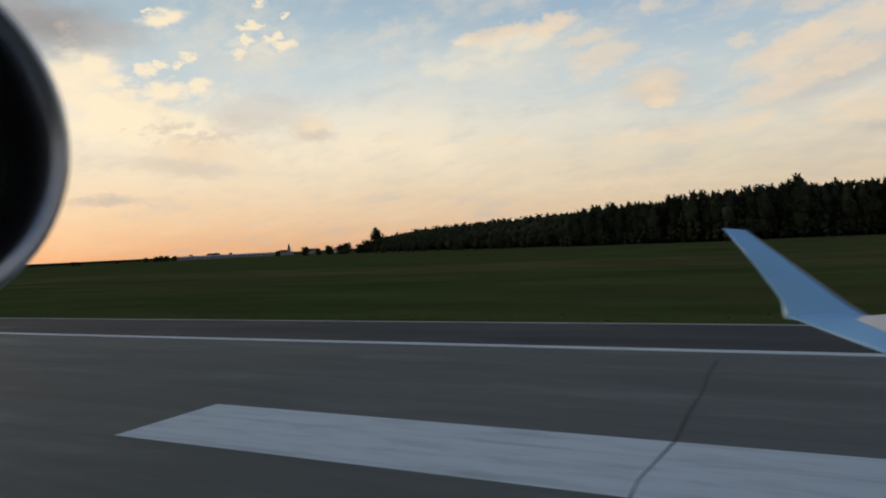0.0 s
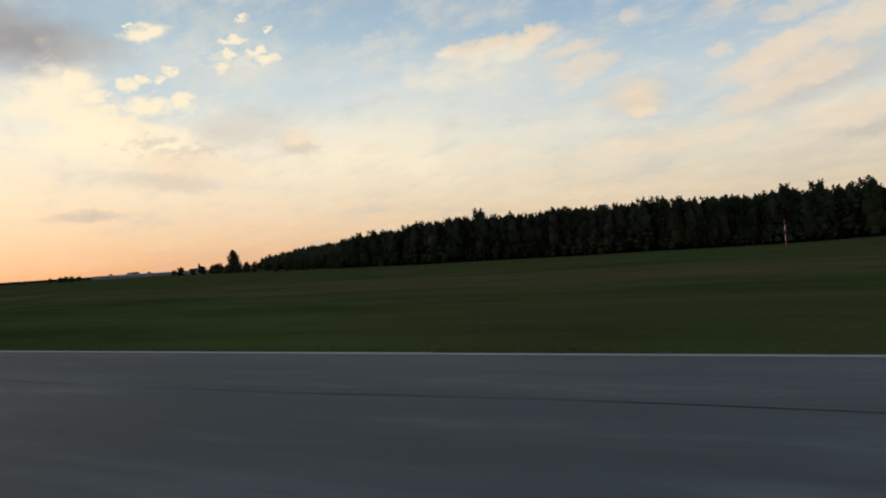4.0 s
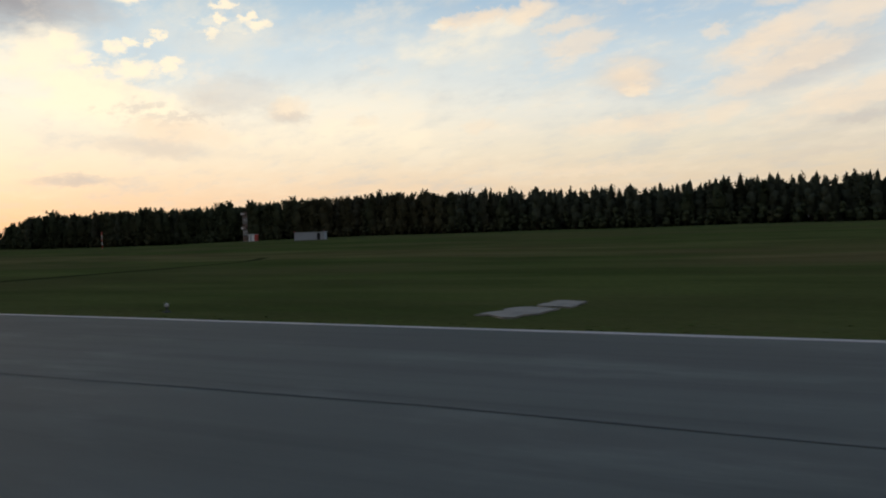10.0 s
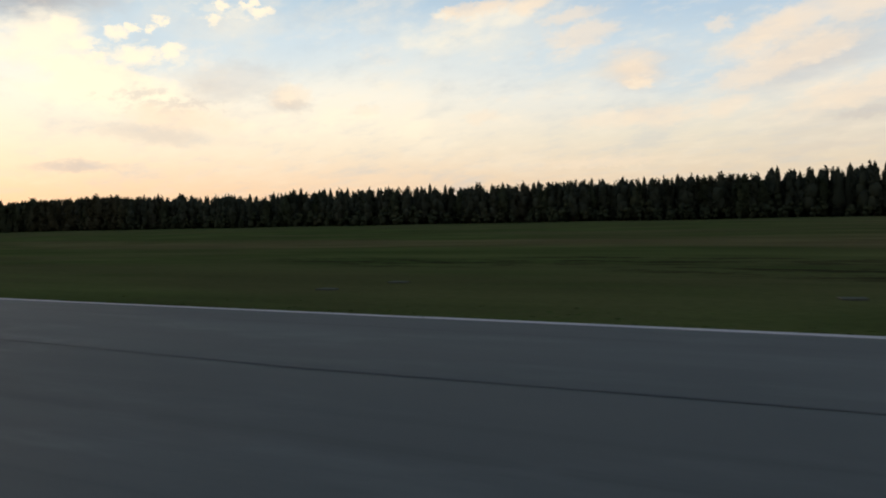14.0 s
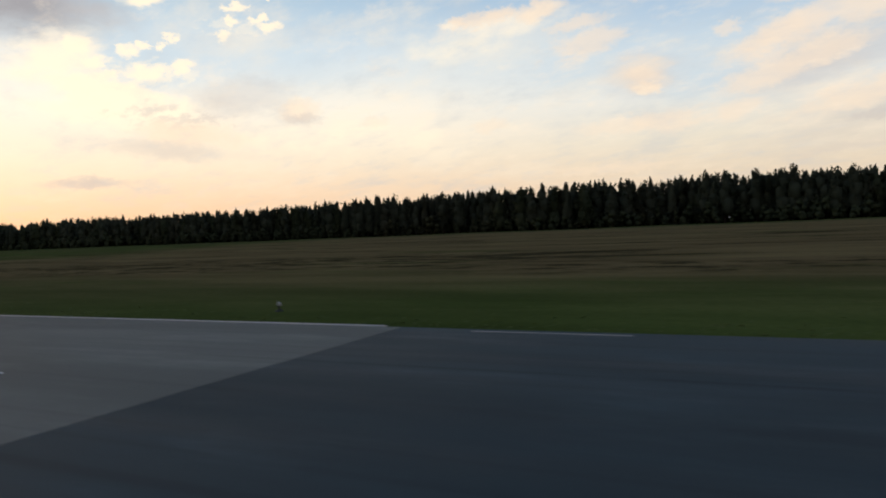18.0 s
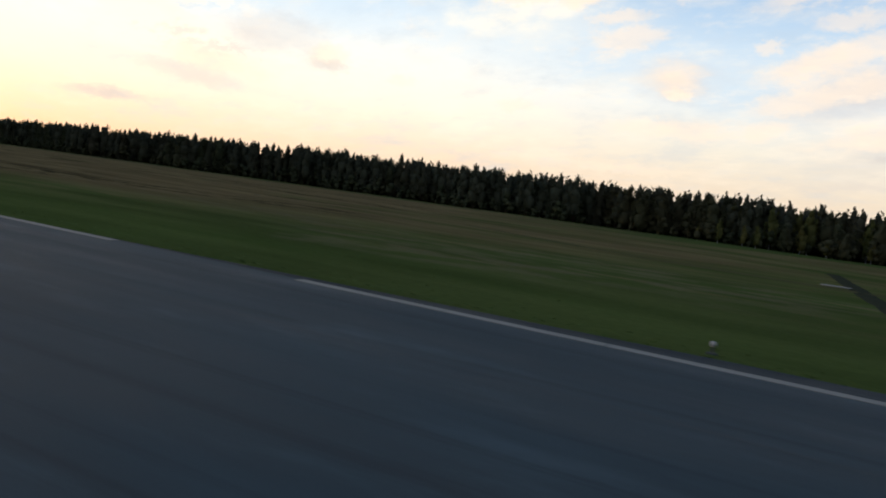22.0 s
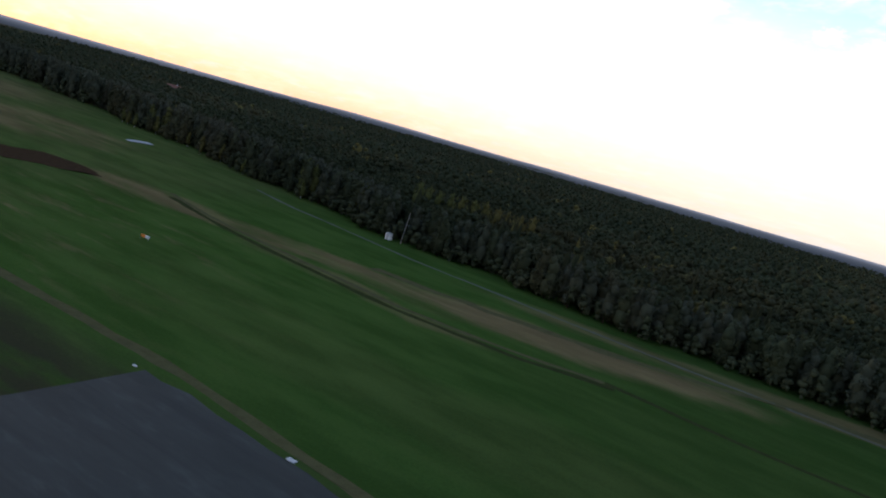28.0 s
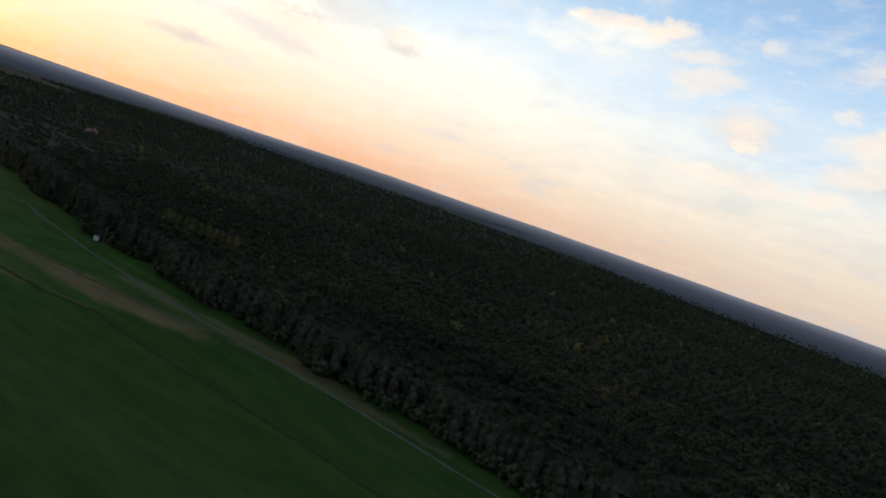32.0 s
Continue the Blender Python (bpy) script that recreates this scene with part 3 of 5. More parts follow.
def sheet(outline, thick, lift=0.0):
    """A flat slab from an outline of (x, y), laid on the ground, with its edge."""
    bm = bmesh.new()
    top = [bm.verts.new((x, y, lift + thick)) for x, y in outline]
    low = [bm.verts.new((x, y, lift - 0.05)) for x, y in outline]
    bm.faces.new(top)
    for k in range(len(top)):
        j = (k + 1) % len(top)
        bm.faces.new((top[k], low[k], low[j], top[j]))
    bmesh.ops.triangulate(bm, faces=[f for f in bm.faces if len(f.verts) > 4])
    bmesh.ops.recalc_face_normals(bm, faces=bm.faces)
    return bm


def structure(name, me, label=""):
    return tagged(new(name, me), label, kind="structure")


def laid(name, bm, material, label, category="", kind="", parent=None):
    ob = part(name, bm, material, parent)
    return tagged(ob, label, category, kind=kind)


# ---- ground, to the horizon ----
xs = np.unique(np.concatenate([np.linspace(-6500, -600, 40), np.arange(-600, 1300, 10.0), np.linspace(1300, 4200, 30)]))
ys = np.unique(np.concatenate([np.linspace(-1500, -60, 12), np.arange(-60, 0, 20.0), np.array([17.0, 19, 22, 26]), np.arange(30, 260, 8.0), np.linspace(260, 5200, 50)]))
structure("ground", grid_mesh("ground", xs, ys, land, MEADOW), "mown airfield grass with dry straw-coloured patches")

# ---- runway ----
runway = structure("runway", None, "worn concrete runway with patched asphalt far end")
part("concrete_surface", sheet([(-900, -24), (594.3, -24), (594.6, 17.45), (-900, 17.45)], 0.0), CONCRETE, runway)
part("asphalt_surface", sheet([(594.31, -24), (3600, -24), (3600, 17.45), (594.61, 17.45)], -0.002), ASPHALT, runway)
part("asphalt_inlay", sheet([(538, -24), (594.2, -24), (594.2, 6.1), (538.4, 6.05)], 0.004), ASPHALT, runway)
part("taxiway_shoulder", sheet([(-900, 17.47), (26.6, 17.47), (24.4, 19.2), (25.0, 22.0), (-900, 22.3)], -0.004), SHOULDER, runway)
part("grass_side_kerb", sheet([(-900, 22.32), (26.0, 22.02), (26.0, 22.2), (-900, 22.55)], 0.02), KERB, runway)
part("paved_margin", sheet([(735, 17.47), (3600, 17.47), (3600, 18.7), (760, 18.6)], -0.006), MARGIN, runway)
k = 26.7
while k < 594:
    n = min(k + random.uniform(9, 16), 594)
    part("edge_strip", sheet([(k, 17.47), (n - 0.03, 17.47), (n - 0.03, 17.47 + random.uniform(.20, .34)), (k, 17.47 + random.uniform(.20, .34))], 0.006), KERB, runway)
    k = n
MARKS = [("touchdown_marking", -9.8, 10.9, 7.4, 9.6), ("touchdown_marking", 130.5, 151.0, 7.05, 9.25), ("aiming_marking", 187.4, 225.7, 6.45, 11.6),
         ("touchdown_marking", 378.1, 394.6, 7.65, 9.85), ("touchdown_marking", 575.2, 588.9, 7.1, 9.5)]
for name, x0, x1, y0, y1 in MARKS:
    ob = part(name, sheet([(x0, y0), (x1, y0), (x1, y1), (x0, y1)], 0.006), PAINT, runway)
for x0, x1 in ((-900, -60), (-60, 24.9)):
    part("edge_line", sheet([(x0, 17.05), (x1, 17.05), (x1, 17.44), (x0, 17.44)], 0.005), PAINT, runway)
k = 597.0
while k < 1500:                                     # the worn line on the asphalt
    n = k + random.uniform(3.0, 9.0)
    wide = .46 if 720 < k < 778 else .11
    part("edge_line", sheet([(k, 17.02), (n, 17.02), (n, 17.02 + wide), (k, 17.02 + wide)], 0.005), DULL_PAINT if wide > .2 else EDGE_PAINT, runway)
    k = n + (random.uniform(2.5, 9.5) if k < 735 else 0.05)
for x in (627.9, 634.8, 642.6, 673.7, 681.8, 694.6, 711.8):
    part("edge_block", sheet([(x - .40, 16.85), (x + .40, 16.85), (x + .40, 17.2), (x - .40, 17.2)], 0.012), KERB, runway)
part("pale_crossing", sheet([(3.6, 9.7), (5.8, 9.7), (5.9, 16.2), (3.7, 16.2)], 0.003), CROSSING, runway)
# sealed joints and cracks
def seam(points, w):
    bm = bmesh.new()
    side = []
    for (x, y), (x2, y2) in zip(points, points[1:] + points[-1:]):
        d = Vector((x2 - x, y2 - y)) if (x2, y2) != (x, y) else side[-1][2]
        n = Vector((-d.y, d.x)).normalized() * w * random.uniform(.3, .6)
        side.append((bm.verts.new((x + n.x, y + n.y, 0.009)), bm.verts.new((x - n.x, y - n.y, 0.009)), d))
    for a, b in zip(side, side[1:]):
        bm.faces.new((a[0], a[1], b[1], b[0]))
    return bm


for x in (-42.0, -1.6, 26.2, 64.0, 200.2, 219.4, 249.0, 331.0, 452.0, 523.0):
    part("joint", seam([(x + random.uniform(-.1, .1), y) for y in np.arange(-8.0, 17.4, 1.6)], 0.028), JOINT, runway)
for y, x0, x1 in ((6.15, 118, 160), (7.25, 140.5, 151.5), (6.05, 574, 594), (8.9, 625, 700), (5.9, 628, 690), (9.6, 234, 300), (12.2, 60, 180), (12.3, 296, 352), (6.3, 316, 372), (5.1, 322, 366), (10.9, 395, 560), (4.6, 20, 120), (11.5, 700, 800)):
    wide = .15 if 110 < x0 < 150 else .065 if y < 6.5 and 310 < x0 < 330 else 0.05 if x0 < 590 else 0.028
    part("crack", seam([(x, y + 0.12 * math.sin(x * .31) + random.uniform(-.04, .04)) for x in np.arange(x0, x1, 2.5)], wide), OPENCRACK if wide > .1 else TAR, runway)
part("crack", seam([(133.1, 17.2), (133.0, 13.5), (132.9, 10.0), (132.4, 10.0)], 0.10), TAR, runway)


# ---- low things in the grass beside the runway ----
def edge_light(x, y):
    ob = thing("runway_edge_light", x, y, height(x, y), "white dome runway edge light on a short stem", "runway light", "runway edge lights")
    part("base", rod((0, 0, -.02), (0, 0, .05), .15, .13, 16), TAR, ob)
    part("stem", rod((0, 0, .05), (0, 0, .22), .04), TAR, ob)
    part("lamp_dome", lathe([(.001, .36), (.045, .35), (.072, .32), (.078, .27), (.06, .21), (.001, .20)], 16), FADEDWHITE, ob, "white glass dome")
    return ob


first = edge_light(134.3, 19.1)
for x, y in ((273.0, 19.6), (325.4, 19.6), (375.0, 19.8), (452.4, 19.2), (548.0, 19.8), (587.6, 20.6), (618.0, 20.4), (651.5, 21.2), (686.5, 21.2), (719.6, 21.8), (759.3, 19.4), (789.3, 19.1), (818.0, 19.4), (852.0, 19.2)):
    copy_thing(first, pose(x, y, height(x, y)))


def approach_box(x, y):
    ob = thing("approach_indicator_box", x, y, height(x, y), "low yellowed light box on short legs in the grass", "approach light", "row of approach indicator boxes")
    for dx in (-.25, .25):
        part("leg", rod((dx, 0, -.05), (dx, 0, .16), .03), TAR, ob)
    part("housing", box(-.29, -.30, .14, .29, .30, .30, .03), YELLOWED, ob)
    part("front_glass", box(-.22, -.32, .17, .22, -.302, .27), PANE, ob)


for x, y in ((189.8, 29.3), (190.2, 35.9), (190.7, 42.4)):
    approach_box(x, y)


def ragged(points, wobble=0.25):
    out = []
    for (x, y), (x2, y2) in zip(points, points[1:] + points[:1]):
        for s in (0, .25, .5, .75):
            out.append((x + (x2 - x) * s + random.uniform(-wobble, wobble), y + (y2 - y) * s + random.uniform(-wobble, wobble)))
    return out


def slab(points, label, material=None, name="concrete_slab", group="old concrete slabs"):
    cx, cy = sum(p[0] for p in points) / len(points), sum(p[1] for p in points) / len(points)
    bm = sheet([(x - cx, y - cy) for x, y in ragged(points, min(0.30, 0.06 * math.dist(points[0], points[2])))], 0.05)
    ob = part(name, bm, material or SLAB, None, at=(cx, cy, height(cx, cy)))
    return tagged(ob, label, "slab", group)


slab([(44.0, 22.2), (45.3, 22.4), (45.3, 23.2), (44.0, 23.1)], "small dull concrete slab lying in the grass")
slab([(211.0, 18.8), (212.3, 18.7), (212.7, 20.7), (212.8, 23.4), (213.3, 26.2), (212.4, 25.5), (211.5, 24.3), (211.3, 21.7)], "broken pale concrete slab strip in the grass")
for piece in ([(285.6, 20.6), (287.0, 20.0), (287.6, 22.4), (286.2, 22.8)], [(286.6, 23.2), (287.9, 22.9), (288.2, 24.6), (287.0, 24.8)]):
    slab(piece, "broken pale concrete slab beside the runway")
slab([(764.2, 67.2), (767.0, 67.4), (767.0, 68.6), (764.2, 68.4)], "pale concrete slab at the service track")
for x, y in ((249.4, 24.6), (389.6, 21.9), (389.5, 26.4), (432.0, 24.0), (433.5, 27.5), (451.1, 25.2), (454.2, 27.6), (454.4, 19.8), (700.7, 22.4), (818.3, 21.4), (691.3, 78.8)):
    slab([(x - .4, y - .3), (x + .4, y - .3), (x + .4, y + .3), (x - .4, y + .3)], "small pale concrete slab in the grass", PALE)


def track(name, points, width, material, label, wob=0.3):
    """A strip of bare ground that follows the land."""
    bm = bmesh.new()
    rows = []
    path = []
    for (x, y), (x2, y2) in zip(points, points[1:]):
        n = max(2, int(math.hypot(x2 - x, y2 - y) / 4))
        path += [(x + (x2 - x) * k / n, y + (y2 - y) * k / n) for k in range(n)]
    path.append(points[-1])
    for k, (x, y) in enumerate(path):
        a, b = path[max(k - 1, 0)], path[min(k + 1, len(path) - 1)]
        n = Vector((a[1] - b[1], b[0] - a[0])).normalized()
        w = width * .5
        p = [(x + n.x * s + random.uniform(-wob, wob), y + n.y * s + random.uniform(-wob, wob)) for s in (-w, -w * .4, w * .4, w)]
        rows.append([bm.verts.new((u, v, height(u, v) + h)) for (u, v), h in zip(p, (.0, .05, .05, .0))])
    for a, b in zip(rows, rows[1:]):
        for k in range(3):
            bm.faces.new((a[k], b[k], b[k + 1], a[k + 1]))
    bmesh.ops.recalc_face_normals(bm, faces=bm.faces)
    return tagged(part(name, bm, material, None), label, kind="structure")


track("track_1", [(239.6, 18.2), (240.1, 24), (241.5, 29.3), (242.7, 38), (243.6, 47), (243.4, 58), (238, 68)], 1.35, WHEELED, "narrow dark gravel track through grass", .12)
track("track_2", [(171.4, 18.2), (171.7, 24), (172.4, 31), (172.5, 40)], 0.9, WHEELED, "narrow dark gravel track through grass", .1)
track("track_3", [(767.6, 18.8), (767.4, 25), (767.2, 34), (767, 48), (766.8, 68), (766.6, 96)], 1.5, GRAVEL, "dark asphalt service track across the meadow", .15)
track("path_1", [(725, 80), (751, 69), (779, 58.8), (801, 57.4), (820, 57.4), (838, 56.6), (865, 54.4), (890, 53.0), (908, 52.6), (944, 52.8), (962, 51), (984, 49), (1013, 46), (1100, 39)], 1.7, SAND, "pale sandy path through the field", .25)
track("path_2", [(862, 119), (872, 116), (892, 112.5), (912, 109.5), (937, 107.5), (959, 109.5), (974, 113)], 1.6, SAND, "pale sandy strip beside a wheel track", .4)
track("path_3", [(866, 116), (892, 110.0), (912, 106.8), (937, 105.0), (961, 107), (976, 111.5)], 1.8, WHEELED, "dark wheel track along the field", .3)
track("path_4", [(974, 113.2), (995, 111.5), (1020, 112), (1060, 113), (1120, 110)], 1.5, WHEELED, "faint wheel track across the field", .15)
track("path_5", [(850, 161), (869, 156.5), (913, 150), (950, 147.5), (989, 146), (1040, 146), (1110, 142), (1180, 140)], 1.2, PALE, "pale gravel path along the wood's edge", .3)
track("path_6", [(918, 126), (940, 129), (966, 133), (987, 140), (1005, 148), (1030, 151), (1080, 149)], 3.0, SAND, "dry sandy strip in the field", .9)
apron = sheet(ragged([(940, 24), (1004, 24), (1000, 44.5), (986, 46.3), (972, 48.3), (955, 50), (941, 50)], .5), 0.03)
tagged(part("old_apron", apron, OLDAPRON, None, at=(0, 0, height(970, 40))), "cracked grey apron at the field's end", kind="structure")
soil = sheet(ragged([(815.5, 85), (833, 87.5), (840, 95.5), (850, 109), (845, 111), (828, 109), (820, 95)], .9), 0.12)
tagged(part("dug_ground", soil, SOIL, None, at=(0, 0, height(833, 97))), "patch of dark freshly dug soil", kind="structure")

# ---- windsock, masts and shelters on the far side of the grass ----
sock = thing("windsock_mast", 131.5, 89.2, height(131.5, 89.2), "red and white banded windsock mast with a red lamp", "windsock")
for k in range(6):
    part("band", rod((0, 0, .1 + k * .55), (0, 0, .1 + (k + 1) * .55), .14 - .008 * k, sides=12), (WHITE if k % 2 == 0 else RED), sock, "white band" if k % 2 == 0 else "red band")
part("foot", box(-.5, -.5, -.1, .5, .5, .1, .03), SLAB, sock)
part("swivel_arm", rod((-.1, 0, 3.42), (-.55, .05, 3.35), .04), STEEL, sock)
part("sock", rod((-.15, 0, 3.36), (-1.05, .1, 2.97), .34, .26, 14), CLOTH, sock, "drooping red cloth sock")
part("sock_end", rod((-1.05, .1, 2.97), (-1.95, .2, 2.50), .26, .17, 14), FADEDWHITE, sock, "pale end of the sock")
part("lamp_stem", rod((0, 0, 3.4), (0, 0, 3.72), .04), STEEL, sock)
part("lamp", lathe([(.001, 4.1), (.14, 4.04), (.20, 3.9), (.18, 3.76), (.001, 3.7)], 14), LAMP, sock, "glowing red lamp")

mast = thing("antenna_mast", 155.2, 161.1, height(155.2, 161.1), "lattice glide path mast in faded red and white", "mast")
S, TOP = .40, 8.8
for a, b in ((-S, -S), (S, -S), (S, S), (-S, S)):
    for k in range(5):
        part("corner_post", rod((a, b, k * TOP / 5), (a, b, (k + 1) * TOP / 5), .07, sides=6), FADEDWHITE if k % 2 else FADED, mast)
for k in range(10):
    z0, z1 = k * TOP / 10, (k + 1) * TOP / 10
    for a, b, c, d in ((-S, -S, S, -S), (S, -S, S, S), (S, S, -S, S), (-S, S, -S, -S)):
        part("brace", rod((a, b, z0), (c, d, z1), .045, sides=5), FADEDWHITE if (k // 2) % 2 else FADED, mast)
for z in (4.0, 8.2):
    part("antenna_panel", box(-1.0, -.6, z - .3, -.45, .6, z + .3, .04), WHITE, mast, "white antenna panel")
part("foot", box(-.95, -.95, -.3, .95, .95, .06, .03), SLAB, mast)

shelter = thing("equipment_shelter", 158.9, 160.2, height(158.9, 160.2), "small white equipment hut with a red side", "shelter")
part("plinth", box(-1.2, -1.0, -.3, 1.2, 1.0, .12), SLAB, shelter)
part("body", box(-1.05, -.9, .12, 1.05, .9, 2.05, .03), WHITE, shelter)
part("roof", box(-1.15, -1.0, 2.05, 1.15, 1.0, 2.2, .03), GREYWALL, shelter)
part("red_end", box(1.055, -.85, .14, 1.085, .85, 2.03), RED, shelter, "red painted end")
part("door", box(-.6, -.93, .15, .15, -.905, 1.95), GREYWALL, shelter)

store = thing("field_building", 181.5, 156.9, height(181.5, 156.9), "low grey sheet-metal building with red corner lamps", "building", turn=18)
part("plinth", box(-4.35, -1.5, -.3, 4.35, 1.5, .15), SLAB, store)
part("body", box(-4.2, -1.35, .15, 4.2, 1.35, 2.1, .03), GREYWALL, store)
part("roof", box(-4.35, -1.5, 2.1, 4.35, 1.5, 2.26, .03), GREYWALL, store)
for k in range(12):
    part("wall_rib", box(-4.0 + k * .72, -1.40, .2, -3.9 + k * .72, -1.352, 2.06), GREYWALL, store)
part("door", box(2.2, -1.42, .16, 3.1, -1.404, 1.95), DARK, store)
for x in (-4.2, 4.2):
    part("corner_lamp", lathe([(.001, 3.0), (.12, 2.93), (.13, 2.75), (.10, 2.66), (.001, 2.65)], 12), RED, store, "red lamp", at=(x, -1.1, -.4))


def pole(x, y, h, label):
    ob = thing("marker_pole", x, y, height(x, y), label, "pole")
    for k in range(5):
        part("band", rod((0, 0, k * h / 5 - (.1 if k == 0 else 0)), (0, 0, (k + 1) * h / 5), .11, .10, 8), RED if k % 2 == 0 else WHITE, ob)
    part("foot", box(-.3, -.3, -.15, .3, .3, .06), SLAB, ob)
    return ob


pole(91.0, 164.0, 5.6, "thin red and white banded marker pole")
crate = thing("junction_box", 136.2, 91.0, height(136.2, 91), "grey junction box beside the windsock mast", "box")
part("body", box(-.5, -.35, 0, .5, .35, .62, .03), STEEL, crate)
part("lid", box(-.56, -.41, .62, .56, .41, .69, .02), STEEL, crate)

# far end: things on the field under the climb
hut = thing("white_hut", 897.7, 163.0, height(897.7, 163), "small white hut at the wood's edge", "hut")
part("body", box(-.75, -.7, -.1, .75, .7, 1.75, .03), WHITE, hut)
part("roof", box(-.85, -.8, 1.75, .85, .8, 1.88, .03), GREYWALL, hut)
part("door", box(-.35, -.73, 0, .35, -.705, 1.65), GREYWALL, hut)
wire = thing("antenna_pole", 901.5, 163.5, height(901.5, 163.5), "slim leaning antenna pole beside the hut", "pole")
part("pole", rod((0, 0, -.2), (.5, .2, 9.0), .11, .06), STEEL, wire)
for z in (5.5, 7.5):
    part("crossbar", rod((-.6 + z * .055, 0, z), (.7 + z * .055, .1, z), .035), STEEL, wire)
cart = thing("orange_marker_board", 897.4, 84.0, height(897.4, 84), "orange and white marker board on a frame", "marker board", turn=15)
for x in (-.8, .8):
    part("leg", rod((x, 0, -.1), (x, 0, .5), .05), STEEL, cart)
part("orange_panel", box(-.75, -.12, .30, .10, .12, .80, .03), ORANGE, cart, "orange panel")
part("white_panel", box(.12, -.12, .30, .85, .12, .70, .03), WHITE, cart, "white panel")
for x, y, s in ((893.2, 48.7, 1.0), (891.9, 49.3, .5), (867.6, 51.2, .7), (900.0, 50.3, .4), (917.7, 47.2, 1.0), (939.9, 49.8, .6), (961.6, 49.6, 1.0), (986.4, 46.6, 1.0), (1012.4, 43.2, .8), (1040.0, 41.0, .8)):
    s *= .75
    slab([(x - .6 * s, y - .4 * s), (x + .6 * s, y - .4 * s), (x + .6 * s, y + .4 * s), (x - .6 * s, y + .4 * s)], "small white marker slab beside the path", FADEDWHITE, "marker_slab", "white marker slabs along the path")
tarp = thing("white_cover_sheet", 793.0, 163.0, height(793, 163), "long white sheet covering a low heap", "cover sheet", turn=80)
bm = bmesh.new()
bmesh.ops.create_grid(bm, x_segments=24, y_segments=6, size=1)
for v in bm.verts:
    u, w = v.co.x, v.co.y
    v.co = (u * 4.6, w * 1.1, 0.02 + .50 * (1 - w * w) * (1 - u ** 4) + random.uniform(-.05, .05) * (1 - w * w))
part("sheet", bm, FADEDWHITE, tarp)
for k in range(6):
    part("weight", box(-4.4 + k * 1.7, -1.5, 0, -4.05 + k * 1.7, -1.2, .2, .03), SLAB, tarp)
for x, y in ((802.1, 99.8), (813.6, 98.9), (831.0, 90.0)):
    ob = thing("marker_post", x, y, height(x, y), "short white marker post in the field", "post", "marker posts")
    part("post", rod((0, 0, -.1), (0, 0, 1.0), .07), FADEDWHITE, ob)
    part("cap", lathe([(.001, 1.12), (.09, 1.08), (.10, .98), (.001, .97)], 10), RED, ob)


# ---- woods ----
RNG = np.random.default_rng(7)


def sprig(c, d, length, width, droop):
    """A small three-cornered twig of needles or leaves from c along d."""
    d = np.array(d, float)
    side = np.cross(d, (0, 0, 1.0))
    side /= max(np.linalg.norm(side), 1e-6)
    tip = c + d * length - np.array((0, 0, droop * length))
    mid = c + d * length * .45
    return [c, mid + side * width, tip, mid - side * width], [(0, 1, 2), (0, 2, 3)]


def gather(pieces):
    V, T, n = [], [], 0
    for v, t in pieces:
        V += list(v)
        T += [(a + n, b + n, c + n) for a, b, c in t]
        n += len(v)
    return np.array(V, float), np.array(T, int)


def blob(c, r, n, squash=0.8):
    """An uneven core that keeps the light from passing through a clump."""
    bm = bmesh.new()
    bmesh.ops.create_icosphere(bm, subdivisions=1 if n < 2 else 2, radius=1)
    v = [np.array(c) + np.array(q.co) * r * np.array((1, 1, squash)) * RNG.uniform(.75, 1.15) for q in bm.verts]
    bm.verts.index_update()
    t = [tuple(w.index for w in f.verts) for f in bm.faces]
    bm.free()
    return v, t


def spruce(H, R, dense):
    """A conical crown of drooping boughs in whorls, thinning to a bare leader."""
    out = []
    k, rings = 7, []
    for u, w in ((.03, .52), (.35, .52), (.62, .42), (.82, .26), (.92, .14)):
        rings.append([np.array((math.cos(math.tau * i / k) * R * w * RNG.uniform(.7, 1.2), math.sin(math.tau * i / k) * R * w * RNG.uniform(.7, 1.2), H * u)) for i in range(k)])
    core = [p for ring in rings for p in ring] + [np.array((0, 0, H * .97))]
    tri = [(5 * k - k + i, 5 * k - k + (i + 1) % k, 5 * k) for i in range(k)]
    for r in range(4):
        for i in range(k):
            a, b = r * k + i, r * k + (i + 1) % k
            tri += [(a, b, b + k), (a, b + k, a + k)]
    out.append((core, tri))
    z, skew = .03 * H, RNG.uniform(0, 6.28)
    while z < H * .97:
        u = z / H
        r = (R * (1 - u) ** .62 * (1 - .25 * max(0, .25 - u)) + .16) * RNG.uniform(.72, 1.12)
        m = max(3, int(dense * (r / R) ** .7 + 2))
        for i in range(m):
            a = math.tau * (i + RNG.uniform(0, .9)) / m
            one_sided = 1 + .18 * math.cos(a - skew)
            d = np.array((math.cos(a), math.sin(a), RNG.uniform(-.1, .25)))
            long = r * RNG.uniform(.6, 1.1) * one_sided
            out.append(sprig(d * r * .15 + (0, 0, z), d, long, .16 * r + .16, RNG.uniform(.05, .5)))
            if dense > 8 and r > .8:
                for turn in (-.55, .55):
                    e = np.array((math.cos(a + turn), math.sin(a + turn), .05))
                    out.append(sprig(d * long * .5 + (0, 0, z - .06 * long), e, long * .42, .10 * r + .10, .25))
        z += H * RNG.uniform(.022, .04) * (1.9 if dense < 8 else 1.0)
    for i in range(3):
        a = RNG.uniform(0, 6.28)
        out.append(sprig(np.array((0, 0, H * (.92 + .015 * i))), np.array((math.cos(a) * .35, math.sin(a) * .35, 1.0)), H * .04, .16, 0))
    return gather(out)


